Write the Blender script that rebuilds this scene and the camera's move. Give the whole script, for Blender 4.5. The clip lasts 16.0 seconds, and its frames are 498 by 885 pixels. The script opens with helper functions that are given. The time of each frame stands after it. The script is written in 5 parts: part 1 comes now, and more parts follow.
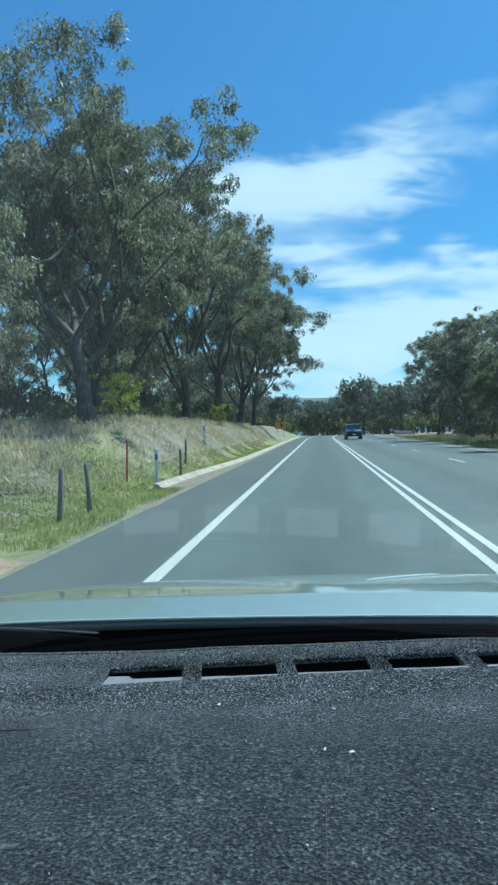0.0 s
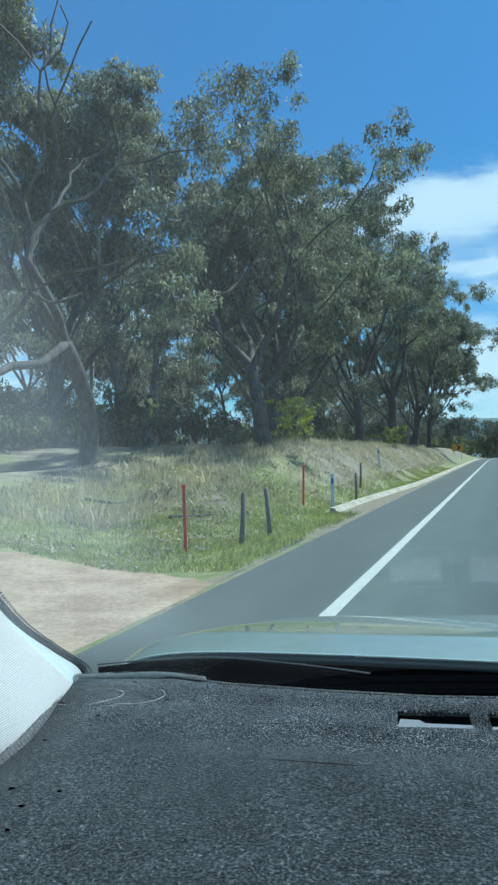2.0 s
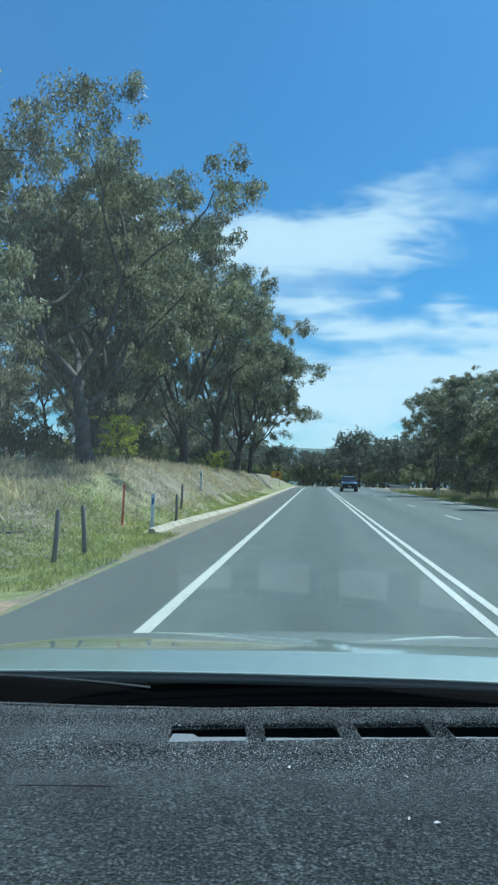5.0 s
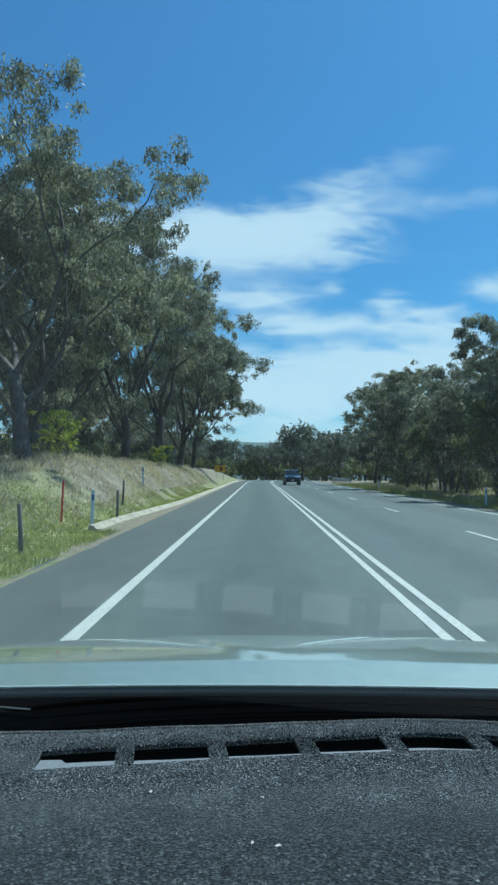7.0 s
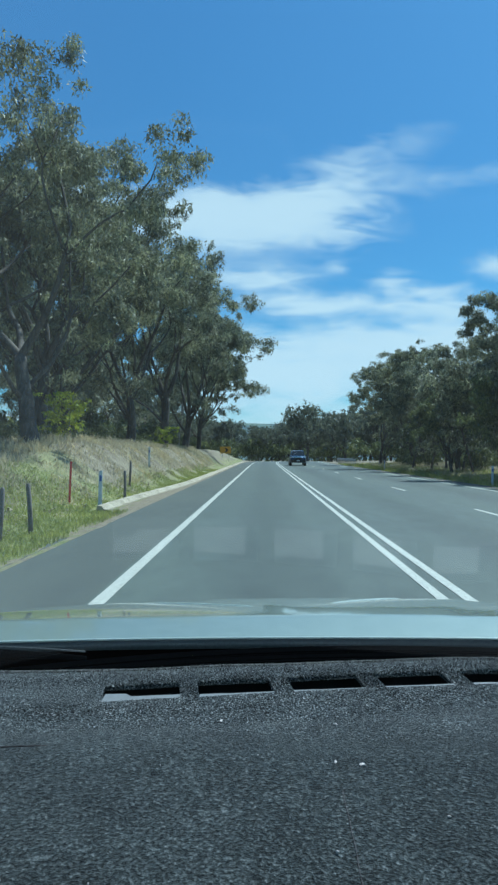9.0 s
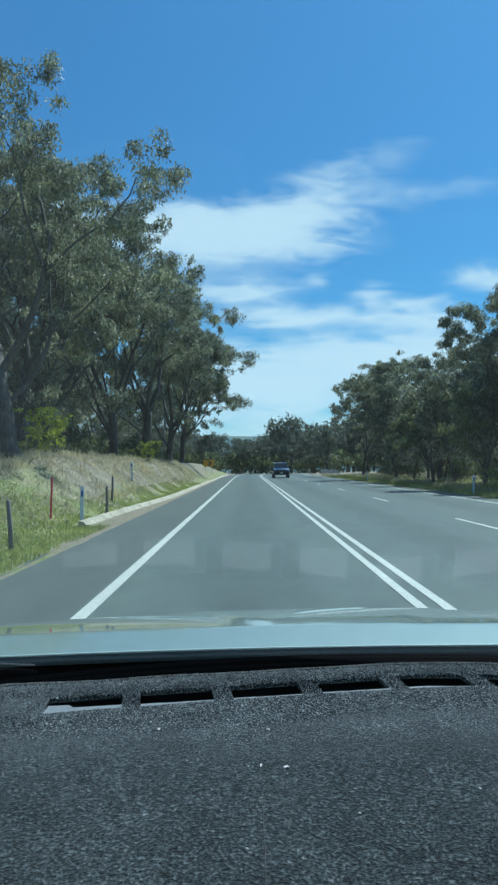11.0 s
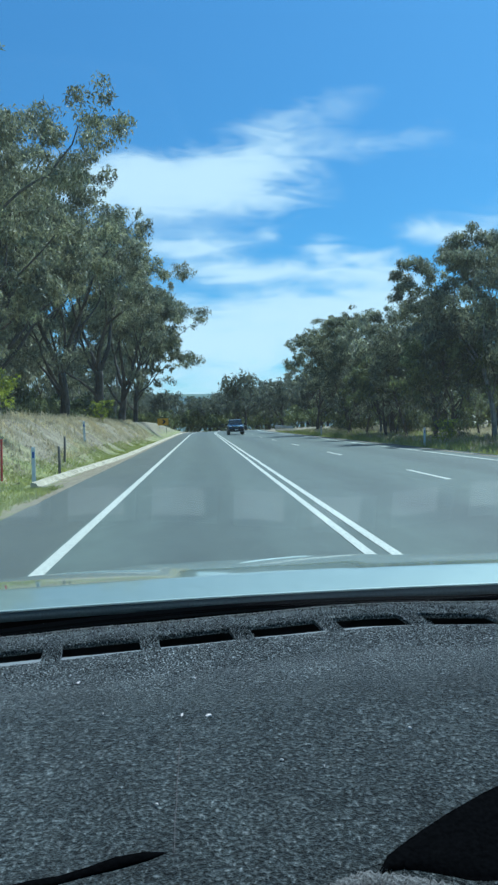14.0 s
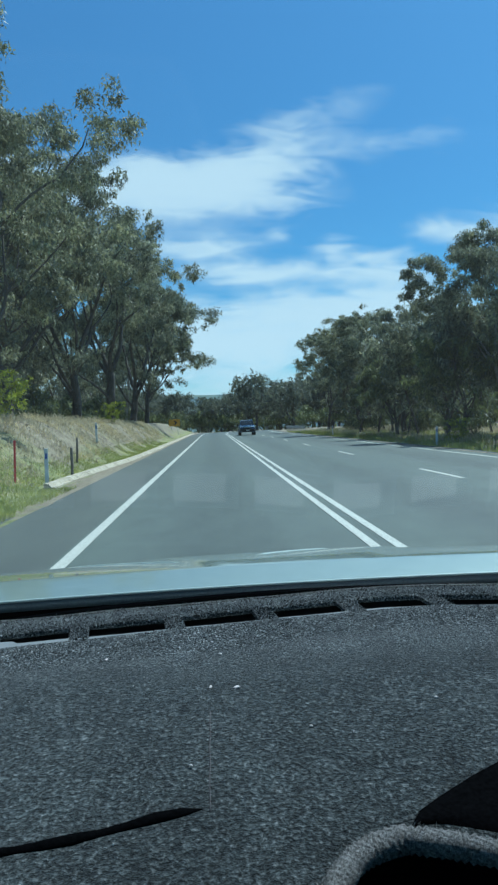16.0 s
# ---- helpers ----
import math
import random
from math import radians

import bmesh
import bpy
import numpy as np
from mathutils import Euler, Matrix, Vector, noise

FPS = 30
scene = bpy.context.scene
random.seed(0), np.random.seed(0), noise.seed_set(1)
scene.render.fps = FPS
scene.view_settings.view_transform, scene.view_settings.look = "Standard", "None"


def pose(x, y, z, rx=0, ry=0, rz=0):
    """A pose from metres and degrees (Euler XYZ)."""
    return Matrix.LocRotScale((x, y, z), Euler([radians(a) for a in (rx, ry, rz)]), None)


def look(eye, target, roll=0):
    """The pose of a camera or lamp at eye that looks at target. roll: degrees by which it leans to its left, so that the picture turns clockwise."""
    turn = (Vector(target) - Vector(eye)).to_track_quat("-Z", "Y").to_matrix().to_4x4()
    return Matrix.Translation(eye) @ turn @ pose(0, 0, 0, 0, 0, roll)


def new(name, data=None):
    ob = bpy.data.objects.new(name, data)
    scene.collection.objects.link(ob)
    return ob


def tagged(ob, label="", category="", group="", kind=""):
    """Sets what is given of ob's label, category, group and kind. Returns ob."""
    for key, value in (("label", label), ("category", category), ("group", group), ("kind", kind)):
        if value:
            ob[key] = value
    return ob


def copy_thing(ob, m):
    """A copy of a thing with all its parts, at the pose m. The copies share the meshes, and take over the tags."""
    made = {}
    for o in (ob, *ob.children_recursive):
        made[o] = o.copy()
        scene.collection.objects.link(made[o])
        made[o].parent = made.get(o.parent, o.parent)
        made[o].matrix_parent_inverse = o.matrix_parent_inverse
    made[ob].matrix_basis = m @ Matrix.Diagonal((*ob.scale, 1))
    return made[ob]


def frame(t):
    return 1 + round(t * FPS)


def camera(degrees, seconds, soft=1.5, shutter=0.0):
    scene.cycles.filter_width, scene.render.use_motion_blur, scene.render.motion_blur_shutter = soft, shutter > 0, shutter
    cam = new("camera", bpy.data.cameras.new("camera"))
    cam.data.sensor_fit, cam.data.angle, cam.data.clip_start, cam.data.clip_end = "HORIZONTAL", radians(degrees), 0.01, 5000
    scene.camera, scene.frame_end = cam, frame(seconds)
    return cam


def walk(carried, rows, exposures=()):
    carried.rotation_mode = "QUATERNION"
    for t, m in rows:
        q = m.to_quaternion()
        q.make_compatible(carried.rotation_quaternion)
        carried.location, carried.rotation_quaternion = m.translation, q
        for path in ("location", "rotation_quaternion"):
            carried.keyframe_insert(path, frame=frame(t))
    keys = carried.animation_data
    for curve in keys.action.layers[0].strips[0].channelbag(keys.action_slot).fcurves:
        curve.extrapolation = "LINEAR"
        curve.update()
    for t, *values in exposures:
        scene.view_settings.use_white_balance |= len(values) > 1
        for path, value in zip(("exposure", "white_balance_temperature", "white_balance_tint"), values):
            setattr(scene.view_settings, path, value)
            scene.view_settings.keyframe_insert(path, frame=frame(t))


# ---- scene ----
cam = camera(39.0, 16.0, 2.5)
PATH = [
    (0, (0.058, 0.151, 1.446), (-0.142, 2.141, 1.41), -1.6),
    (0.5, (0.061, 0.138, 1.452), (-0.23, 2.116, 1.494), -1.9),
    (1, (0.054, 0.132, 1.445), (-0.289, 2.102, 1.485), -1.2),
    (1.5, (0.036, 0.136, 1.448), (-0.391, 2.09, 1.485), -1.3),
    (2, (-0.042, 0.062, 1.489), (-0.712, 1.946, 1.532), -1.9),
    (2.5, (-0.023, 0.081, 1.46), (-1.252, 1.658, 1.525), -3.3),
    (3, (-0.044, 0.052, 1.464), (-1.368, 1.547, 1.572), -2.7),
    (3.3, (-0.027, 0.072, 1.452), (-1.192, 1.695, 1.529), -1.4),
    (3.5, (-0.016, 0.113, 1.431), (-0.977, 1.865, 1.51), -1.3),
    (4, (-0.024, 0.111, 1.453), (-0.487, 2.057, 1.497), -0.1),
    (4.2, (-0.038, 0.115, 1.453), (-0.36, 2.088, 1.519), 0.6),
    (6.3, (0.033, 0.123, 1.48), (-0.096, 2.116, 1.59), 0.9),
    (6.5, (0.034, 0.124, 1.48), (-0.079, 2.118, 1.585), 0.8),
    (7, (0.059, 0.117, 1.492), (0.031, 2.115, 1.576), 0.4),
    (7.5, (0.058, 0.141, 1.467), (0.119, 2.14, 1.511), 1.1),
    (8, (0.015, 0.143, 1.466), (0.066, 2.142, 1.468), 1.4),
    (8.2, (0.002, 0.129, 1.449), (0.033, 2.129, 1.482), 1.2),
    (10.3, (0.011, 0.127, 1.439), (-0.066, 2.126, 1.467), -0.8),
    (10.5, (0.038, 0.111, 1.435), (-0.022, 2.11, 1.468), -1.1),
    (11, (0.049, 0.106, 1.445), (0.055, 2.105, 1.512), -0.9),
    (11.5, (0.053, 0.115, 1.44), (0.112, 2.113, 1.514), -0.5),
    (12, (0.064, 0.122, 1.444), (0.149, 2.119, 1.493), -1.2),
    (12.5, (0.057, 0.137, 1.407), (0.123, 2.136, 1.42), -1.9),
    (13, (0.016, 0.141, 1.38), (-0.008, 2.141, 1.383), -0.8),
    (13.5, (0.029, 0.135, 1.425), (0.087, 2.134, 1.439), -0.3),
    (14, (0.079, 0.151, 1.424), (0.21, 2.146, 1.366), -2.2),
    (14.5, (0.052, 0.157, 1.447), (0.204, 2.151, 1.447), -1.9),
    (15, (0.047, 0.137, 1.474), (0.216, 2.13, 1.495), -1.2),
    (15.5, (0.027, 0.149, 1.423), (0.153, 2.144, 1.387), -1.7),
    (16, (0.067, 0.142, 1.407), (0.166, 2.139, 1.352), -2.6),
]
EXPOSE = [(0.0, 0.60, 5480, 8), (2.0, 0.54, 5560, 8), (3.0, 0.74, 5760, 8), (3.5, 0.84, 5480, 8), (4.2, 0.70, 5550, 8), (6.5, 0.38, 5600, 8), (10.5, 0.42, 5600, 8), (13.3, 0.40, 5600, 8), (14.0, 0.56, 5500, 8), (14.7, 0.42, 5600, 8), (16.0, 0.40, 5600, 8)]     # stops, kelvin, tint
walk(cam, [(t, look(eye, target, roll)) for t, eye, target, roll in PATH], EXPOSE)

SUN_POWER = 4.4
SKY_TINT = (0.565, 1.02, 1.17)
CLOUD = (7.3, 8.2, 8.5)
GLASS_TINT = (0.82, 0.95, 0.94)
DUST = 0.0105

# ---- world, sun, exposure ----
world = bpy.data.worlds.new("sky")
scene.world = world
world.use_nodes = True
SUN_EL, SUN_AZ = radians(57), radians(44)      # height above the horizon; turn from straight ahead to the right
wn, wl = world.node_tree.nodes, world.node_tree.links
wn.clear()
w_out = wn.new("ShaderNodeOutputWorld")
w_bg = wn.new("ShaderNodeBackground")
w_bg.inputs["Strength"].default_value = 0.078
sky = wn.new("ShaderNodeTexSky")
sky.sky_type = 'NISHITA'
sky.sun_disc = False
sky.sun_elevation = SUN_EL
sky.sun_rotation = SUN_AZ
sky.air_density, sky.dust_density, sky.ozone_density = 1.0, 0.4, 2.5


def wmath(op, a, b=None, clamp=False):
    n = wn.new("ShaderNodeMath")
    n.operation, n.use_clamp = op, clamp
    for k, v in enumerate((a, b)):
        if v is None:
            continue
        if isinstance(v, (int, float)):
            n.inputs[k].default_value = v
        else:
            wl.new(v, n.inputs[k])
    return n.outputs[0]


w_tc = wn.new("ShaderNodeTexCoord")
w_sep = wn.new("ShaderNodeSeparateXYZ")
wl.new(w_tc.outputs["Generated"], w_sep.inputs[0])
w_y = wmath('MAXIMUM', w_sep.outputs[1], 0.02)
w_u = wmath('DIVIDE', w_sep.outputs[0], w_y)
w_v = wmath('DIVIDE', w_sep.outputs[2], w_y)
w_uv = wn.new("ShaderNodeCombineXYZ")
wl.new(w_u, w_uv.inputs[0])
wl.new(w_v, w_uv.inputs[1])


def wnoise(su, sv, detail, rough, dist, off=0.0):
    m = wn.new("ShaderNodeMapping")
    m.inputs["Scale"].default_value = (su, sv, 1)
    m.inputs["Location"].default_value = (off, off * 0.7, off)
    m.inputs["Rotation"].default_value = (0, 0, radians(10))
    wl.new(w_uv.outputs[0], m.inputs[0])
    n = wn.new("ShaderNodeTexNoise")
    n.inputs["Scale"].default_value = 1.0
    n.inputs["Detail"].default_value = detail
    n.inputs["Roughness"].default_value = rough
    n.inputs["Distortion"].default_value = dist
    wl.new(m.outputs[0], n.inputs["Vector"])
    return n.outputs[0]


w_wide = wnoise(7, 18, 6, 0.55, 0.6)
w_fine = wnoise(11, 38, 6, 0.6, 1.2, 3.0)
w_warp_u = wmath('MULTIPLY', wmath('SUBTRACT', wnoise(9, 14, 4, 0.5, 0.0, 7.0), 0.5), 0.085)
w_warp_v = wmath('MULTIPLY', wmath('SUBTRACT', wnoise(8, 15, 4, 0.5, 0.0, 11.0), 0.5), 0.040)
w_uu, w_vv = wmath('ADD', w_u, w_warp_u), wmath('ADD', w_v, w_warp_v)


def cloud_bank(u0, v0, su, sv, amount, tilt=0.0):
    """A soft oval bank of cirrus round the sky direction (u0, v0), rising by tilt to the right."""
    du = wmath('SUBTRACT', w_uu, u0)
    dv = wmath('SUBTRACT', wmath('SUBTRACT', w_vv, v0), wmath('MULTIPLY', du, tilt))
    a = wmath('POWER', wmath('ABSOLUTE', wmath('DIVIDE', du, su)), 2.0)
    b = wmath('POWER', wmath('ABSOLUTE', wmath('DIVIDE', dv, sv)), 2.0)
    return wmath('MULTIPLY', wmath('EXPONENT', wmath('MULTIPLY', wmath('ADD', a, b), -1.0)), amount)


w_sum = None
for bank in ((-0.095, 0.330, 0.130, 0.040, 1.25), (0.050, 0.328, 0.085, 0.034, 0.82), (0.13, 0.325, 0.05, 0.022, 0.45), (0.01, 0.360, 0.10, 0.024, 0.58), (-0.30, 0.37, 0.10, 0.025, 0.5),
             (0.140, 0.425, 0.11, 0.026, 0.33, 0.30), (0.235, 0.385, 0.15, 0.022, 0.33, 0.14), (0.10, 0.385, 0.09, 0.032, 0.34, 0.25),
             (-0.014, 0.250, 0.070, 0.016, 1.05), (0.095, 0.264, 0.016, 0.010, 0.55), (0.187, 0.240, 0.022, 0.014, 0.95), (0.235, 0.226, 0.055, 0.010, 0.65),
             (0.060, 0.212, 0.085, 0.014, 1.00), (0.163, 0.212, 0.065, 0.010, 0.70), (0.243, 0.200, 0.060, 0.012, 0.90),
             (0.100, 0.155, 0.170, 0.028, 0.86), (0.10, 0.115, 0.22, 0.030, 0.80), (-0.02, 0.105, 0.14, 0.030, 0.70), (0.27, 0.155, 0.13, 0.030, 0.95), (0.366, 0.263, 0.065, 0.015, 0.85),
             (0.0, 0.03, 1.5, 0.05, 0.95), (-0.9, 0.22, 0.5, 0.12, 0.9), (1.2, 0.25, 0.6, 0.1, 0.8)):
    c = cloud_bank(*bank)
    w_sum = c if w_sum is None else wmath('ADD', w_sum, c)
w_tex = wmath('ADD', wmath('MULTIPLY', wmath('SUBTRACT', w_wide, 0.5), 1.5), wmath('MULTIPLY', wmath('SUBTRACT', w_fine, 0.5), 1.9))
w_den = wmath('ADD', w_sum, wmath('MULTIPLY', w_tex, wmath('MINIMUM', wmath('MULTIPLY', w_sum, 1.6), 1.0)))
w_den = wmath('MULTIPLY', wmath('SUBTRACT', w_den, 0.09), 0.98)
w_den = wmath('SMOOTH_MIN', w_den, 0.89, False)
w_mix = wn.new("ShaderNodeMix")
w_mix.data_type = 'RGBA'
wl.new(wmath('MAXIMUM', w_den, 0.0, True), w_mix.inputs["Factor"])
w_tint = wn.new("ShaderNodeMix")
w_tint.data_type, w_tint.blend_type = 'RGBA', 'MULTIPLY'
w_tint.inputs["Factor"].default_value = 1.0
w_low = wn.new("ShaderNodeMapRange")           # a deeper blue low down than the clear model sky has
for key, val in (("From Min", 0.20), ("From Max", 0.75), ("To Min", 0.84), ("To Max", 1.0)):
    w_low.inputs[key].default_value = val
wl.new(w_v, w_low.inputs[0])
w_deep = wn.new("ShaderNodeVectorMath")
w_deep.operation = 'SCALE'
wl.new(sky.outputs[0], w_deep.inputs[0])
wl.new(w_low.outputs[0], w_deep.inputs["Scale"])
wl.new(w_deep.outputs[0], w_tint.inputs["A"])
w_tint.inputs["B"].default_value = (SKY_TINT[0], SKY_TINT[1], SKY_TINT[2], 1)
wl.new(w_tint.outputs["Result"], w_mix.inputs["A"])
w_mix.inputs["B"].default_value = (CLOUD[0], CLOUD[1], CLOUD[2], 1)
wl.new(w_mix.outputs["Result"], w_bg.inputs["Color"])
wl.new(w_bg.outputs[0], w_out.inputs[0])

sun = new("sun", bpy.data.lights.new("sun", 'SUN'))
sun.data.energy = SUN_POWER
sun.data.angle = radians(0.55)
sun.data.color = (1.0, 0.955, 0.88)
sun_way = Vector((math.sin(SUN_AZ) * math.cos(SUN_EL), math.cos(SUN_AZ) * math.cos(SUN_EL), math.sin(SUN_EL)))
sun.matrix_basis = look(sun_way * 50, (0, 0, 0))

# ---- materials ----


class Mat:
    """A node material under construction."""

    def __init__(self, name, rough=0.8, metal=0.0):
        self.m = bpy.data.materials.new(name)
        self.m.use_nodes = True
        self.n, self.l = self.m.node_tree.nodes, self.m.node_tree.links
        self.p = self.n["Principled BSDF"]
        self.p.inputs["Roughness"].default_value = rough
        self.p.inputs["Metallic"].default_value = metal
        self.tc = self.n.new("ShaderNodeTexCoord").outputs["Object"]

    def noise(self, scale, detail=4, rough=0.55, dist=0.0, stretch=(1, 1, 1)):
        mp = self.n.new("ShaderNodeMapping")
        mp.inputs["Scale"].default_value = stretch
        self.l.new(self.tc, mp.inputs[0])
        t = self.n.new("ShaderNodeTexNoise")
        t.inputs["Scale"].default_value, t.inputs["Detail"].default_value = scale, detail
        t.inputs["Roughness"].default_value, t.inputs["Distortion"].default_value = rough, dist
        self.l.new(mp.outputs[0], t.inputs["Vector"])
        return t.outputs[0]

    def ramp(self, src, stops):
        r = self.n.new("ShaderNodeValToRGB")
        e = r.color_ramp.elements
        while len(e) < len(stops):
            e.new(0.5)
        for k, (at, col) in enumerate(stops):
            e[k].position = at
            e[k].color = (*col, 1) if len(col) == 3 else col
        self.l.new(src, r.inputs[0])
        return r.outputs[0]

    def mix(self, fac, a, b, mode='MIX'):
        x = self.n.new("ShaderNodeMix")
        x.data_type, x.blend_type = 'RGBA', mode
        for key, v in (("Factor", fac), ("A", a), ("B", b)):
            if isinstance(v, (int, float)):
                x.inputs[key].default_value = v
            elif isinstance(v, tuple):
                x.inputs[key].default_value = (*v, 1)
            else:
                self.l.new(v, x.inputs[key])
        return x.outputs["Result"]

    def colour(self, src):
        if isinstance(src, tuple):
            self.p.inputs["Base Color"].default_value = (*src, 1)
        else:
            self.l.new(src, self.p.inputs["Base Color"])
        return self

    def bump(self, src, strength=0.4, dist=0.01):
        b = self.n.new("ShaderNodeBump")
        b.inputs["Strength"].default_value, b.inputs["Distance"].default_value = strength, dist
        self.l.new(src, b.inputs["Height"])
        self.l.new(b.outputs[0], self.p.inputs["Normal"])
        return self

    def rough(self, src, lo, hi):
        r = self.n.new("ShaderNodeMapRange")
        r.inputs["To Min"].default_value, r.inputs["To Max"].default_value = lo, hi
        self.l.new(src, r.inputs[0])
        self.l.new(r.outputs[0], self.p.inputs["Roughness"])
        return self

    def island(self):
        return self.n.new("ShaderNodeNewGeometry").outputs["Random Per Island"]


def plain(name, col, rough=0.6, metal=0.0, grain=60.0, spread=0.12, bump=0.1):
    k = Mat(name, rough, metal)
    lo = tuple(c * (1 - spread) for c in col)
    hi = tuple(min(1, c * (1 + spread)) for c in col)
    n = k.noise(grain, 5)
    k.colour(k.ramp(n, ((0.3, lo), (0.7, hi)))).bump(n, bump, 0.002)
    if rough >= 1.0:
        k.p.inputs["Specular IOR Level"].default_value = 0.0
    return k.m


def leaf_material(name, dark, light, trans=0.35, clumps=1.0):
    k = Mat(name, 0.58)
    tone = k.ramp(k.island(), ((0.0, dark), (0.6, tuple((a + b) / 2 for a, b in zip(dark, light))), (1.0, light)))
    lo, hi = 1 - 0.48 * clumps, 1 + 0.42 * clumps
    big = k.ramp(k.noise(0.7, 3), ((0.34, (lo - 0.02, lo, lo)), (0.5, (0.95, 0.95, 0.90)), (0.68, (hi + 0.02, hi - 0.04, hi - 0.25))))
    col = k.mix(1.0, tone, big, 'MULTIPLY')
    k.colour(col)
    t = k.n.new("ShaderNodeBsdfTranslucent")
    k.l.new(col, t.inputs["Color"])
    mx = k.n.new("ShaderNodeMixShader")
    mx.inputs[0].default_value = trans
    k.l.new(k.p.outputs[0], mx.inputs[1])
    k.l.new(t.outputs[0], mx.inputs[2])
    k.l.new(mx.outputs[0], k.n["Material Output"].inputs[0])
    return k.m


def make_materials():
    M = {}
    # asphalt: fine stone grain, wheel-track sheen, faint patches
    k = Mat("asphalt", 0.85)
    fine = k.noise(130, 6, 0.7)
    patch = k.noise(0.5, 4, 0.5, 0.3, (1.2, 0.12, 1))
    base = k.ramp(fine, ((0.3, (0.050, 0.064, 0.056)), (0.7, (0.104, 0.131, 0.114))))
    # oil-darkened strip along the middle of each lane, between the wheel tracks
    sx, wv = k.n.new("ShaderNodeSeparateXYZ"), k.n.new("ShaderNodeMath")
    k.l.new(k.tc, sx.inputs[0])
    ad = k.n.new("ShaderNodeMath")
    ad.operation, ad.inputs[1].default_value = 'ADD', -0.15
    k.l.new(sx.outputs[0], ad.inputs[0])
    wv.operation, wv.inputs[1].default_value = 'MULTIPLY', 2 * math.pi / 3.55
    k.l.new(ad.outputs[0], wv.inputs[0])
    co = k.n.new("ShaderNodeMath")
    co.operation = 'COSINE'
    k.l.new(wv.outputs[0], co.inputs[0])
    oil = k.ramp(co.outputs[0], ((0.1, (1.05, 1.05, 1.05)), (1.0, (0.80, 0.81, 0.82))))
    base = k.mix(1.0, base, oil, 'MULTIPLY')
    k.colour(k.mix(1.0, base, k.ramp(patch, ((0.3, (0.78, 0.80, 0.82)), (0.7, (1.18, 1.18, 1.15)))), 'MULTIPLY'))
    k.colour(k.mix(1.0, k.p.inputs["Base Color"].links[0].from_socket, k.ramp(k.noise(2.2, 6, 0.65, 0.2, (1, 0.35, 1)), ((0.32, (0.84, 0.85, 0.86)), (0.68, (1.12, 1.12, 1.11)))), 'MULTIPLY'))
    k.bump(fine, 0.5, 0.006).rough(patch, 0.62, 0.9)
    M["asphalt"] = k.m
    k = Mat("shoulder_asphalt", 0.9)
    fine = k.noise(110, 6, 0.7)
    patch = k.noise(0.9, 5, 0.6, 0.2, (1, 0.3, 1))
    base = k.ramp(fine, ((0.3, (0.053, 0.062, 0.056)), (0.7, (0.108, 0.126, 0.114))))
    k.colour(k.mix(1.0, base, k.ramp(patch, ((0.3, (0.85, 0.85, 0.85)), (0.72, (1.18, 1.16, 1.08)))), 'MULTIPLY')).bump(fine, 0.6, 0.008)
    M["shoulder"] = k.m
    k = Mat("road_paint", 0.6)
    wear = k.noise(26, 6, 0.7)
    k.colour(k.ramp(wear, ((0.33, (0.22, 0.225, 0.195)), (0.53, (0.54, 0.545, 0.47))))).bump(wear, 0.2, 0.004)
    M["paint"] = k.m
    # ground: straw, green grass and bare earth by patches
    k = Mat("grassy_ground", 0.95)
    big, mid, fine = k.noise(0.22, 4, 0.55), k.noise(1.6, 5, 0.6), k.noise(34, 5, 0.7)
    grass = k.ramp(mid, ((0.30, (0.14, 0.175, 0.055)), (0.50, (0.25, 0.265, 0.095)), (0.70, (0.40, 0.36, 0.18))))
    dry = k.ramp(mid, ((0.3, (0.150, 0.122, 0.082)), (0.5, (0.245, 0.210, 0.145)), (0.7, (0.37, 0.325, 0.23))))
    gx, gr, gm = k.n.new("ShaderNodeSeparateXYZ"), k.n.new("ShaderNodeMapRange"), k.n.new("ShaderNodeMath")
    k.l.new(k.tc, gx.inputs[0])
    k.l.new(gx.outputs[0], gr.inputs[0])
    for key, val in (("From Min", -6.0), ("From Max", -4.2), ("To Min", 0.05), ("To Max", -0.16)):
        gr.inputs[key].default_value = val
    k.l.new(big, gm.inputs[0])
    gy, ga = k.n.new("ShaderNodeMapRange"), k.n.new("ShaderNodeMath")
    k.l.new(gx.outputs[1], gy.inputs[0])
    for key, val in (("From Min", 12), ("From Max", 26), ("To Min", -0.17), ("To Max", 0.05)):
        gy.inputs[key].default_value = val
    k.l.new(gr.outputs[0], ga.inputs[0])
    k.l.new(gy.outputs[0], ga.inputs[1])
    k.l.new(ga.outputs[0], gm.inputs[1])
    col = k.mix(k.ramp(gm.outputs[0], ((0.40, (0, 0, 0)), (0.58, (1, 1, 1)))), grass, dry)
    # trodden gravelly dirt along the asphalt
    ge, gs = k.n.new("ShaderNodeMapRange"), k.n.new("ShaderNodeMath")
    for key, val in (("From Min", -4.5), ("From Max", -3.4), ("To Min", -0.35), ("To Max", 0.35)):
        ge.inputs[key].default_value = val
    k.l.new(gx.outputs[0], ge.inputs[0])
    k.l.new(ge.outputs[0], gs.inputs[0])
    k.l.new(mid, gs.inputs[1])
    gn, gt = k.n.new("ShaderNodeMapRange"), k.n.new("ShaderNodeMath")
    for key, val in (("From Min", 11), ("From Max", 19), ("To Min", -0.34), ("To Max", 0.0)):
        gn.inputs[key].default_value = val
    k.l.new(gx.outputs[1], gn.inputs[0])
    k.l.new(gs.outputs[0], gt.inputs[0])
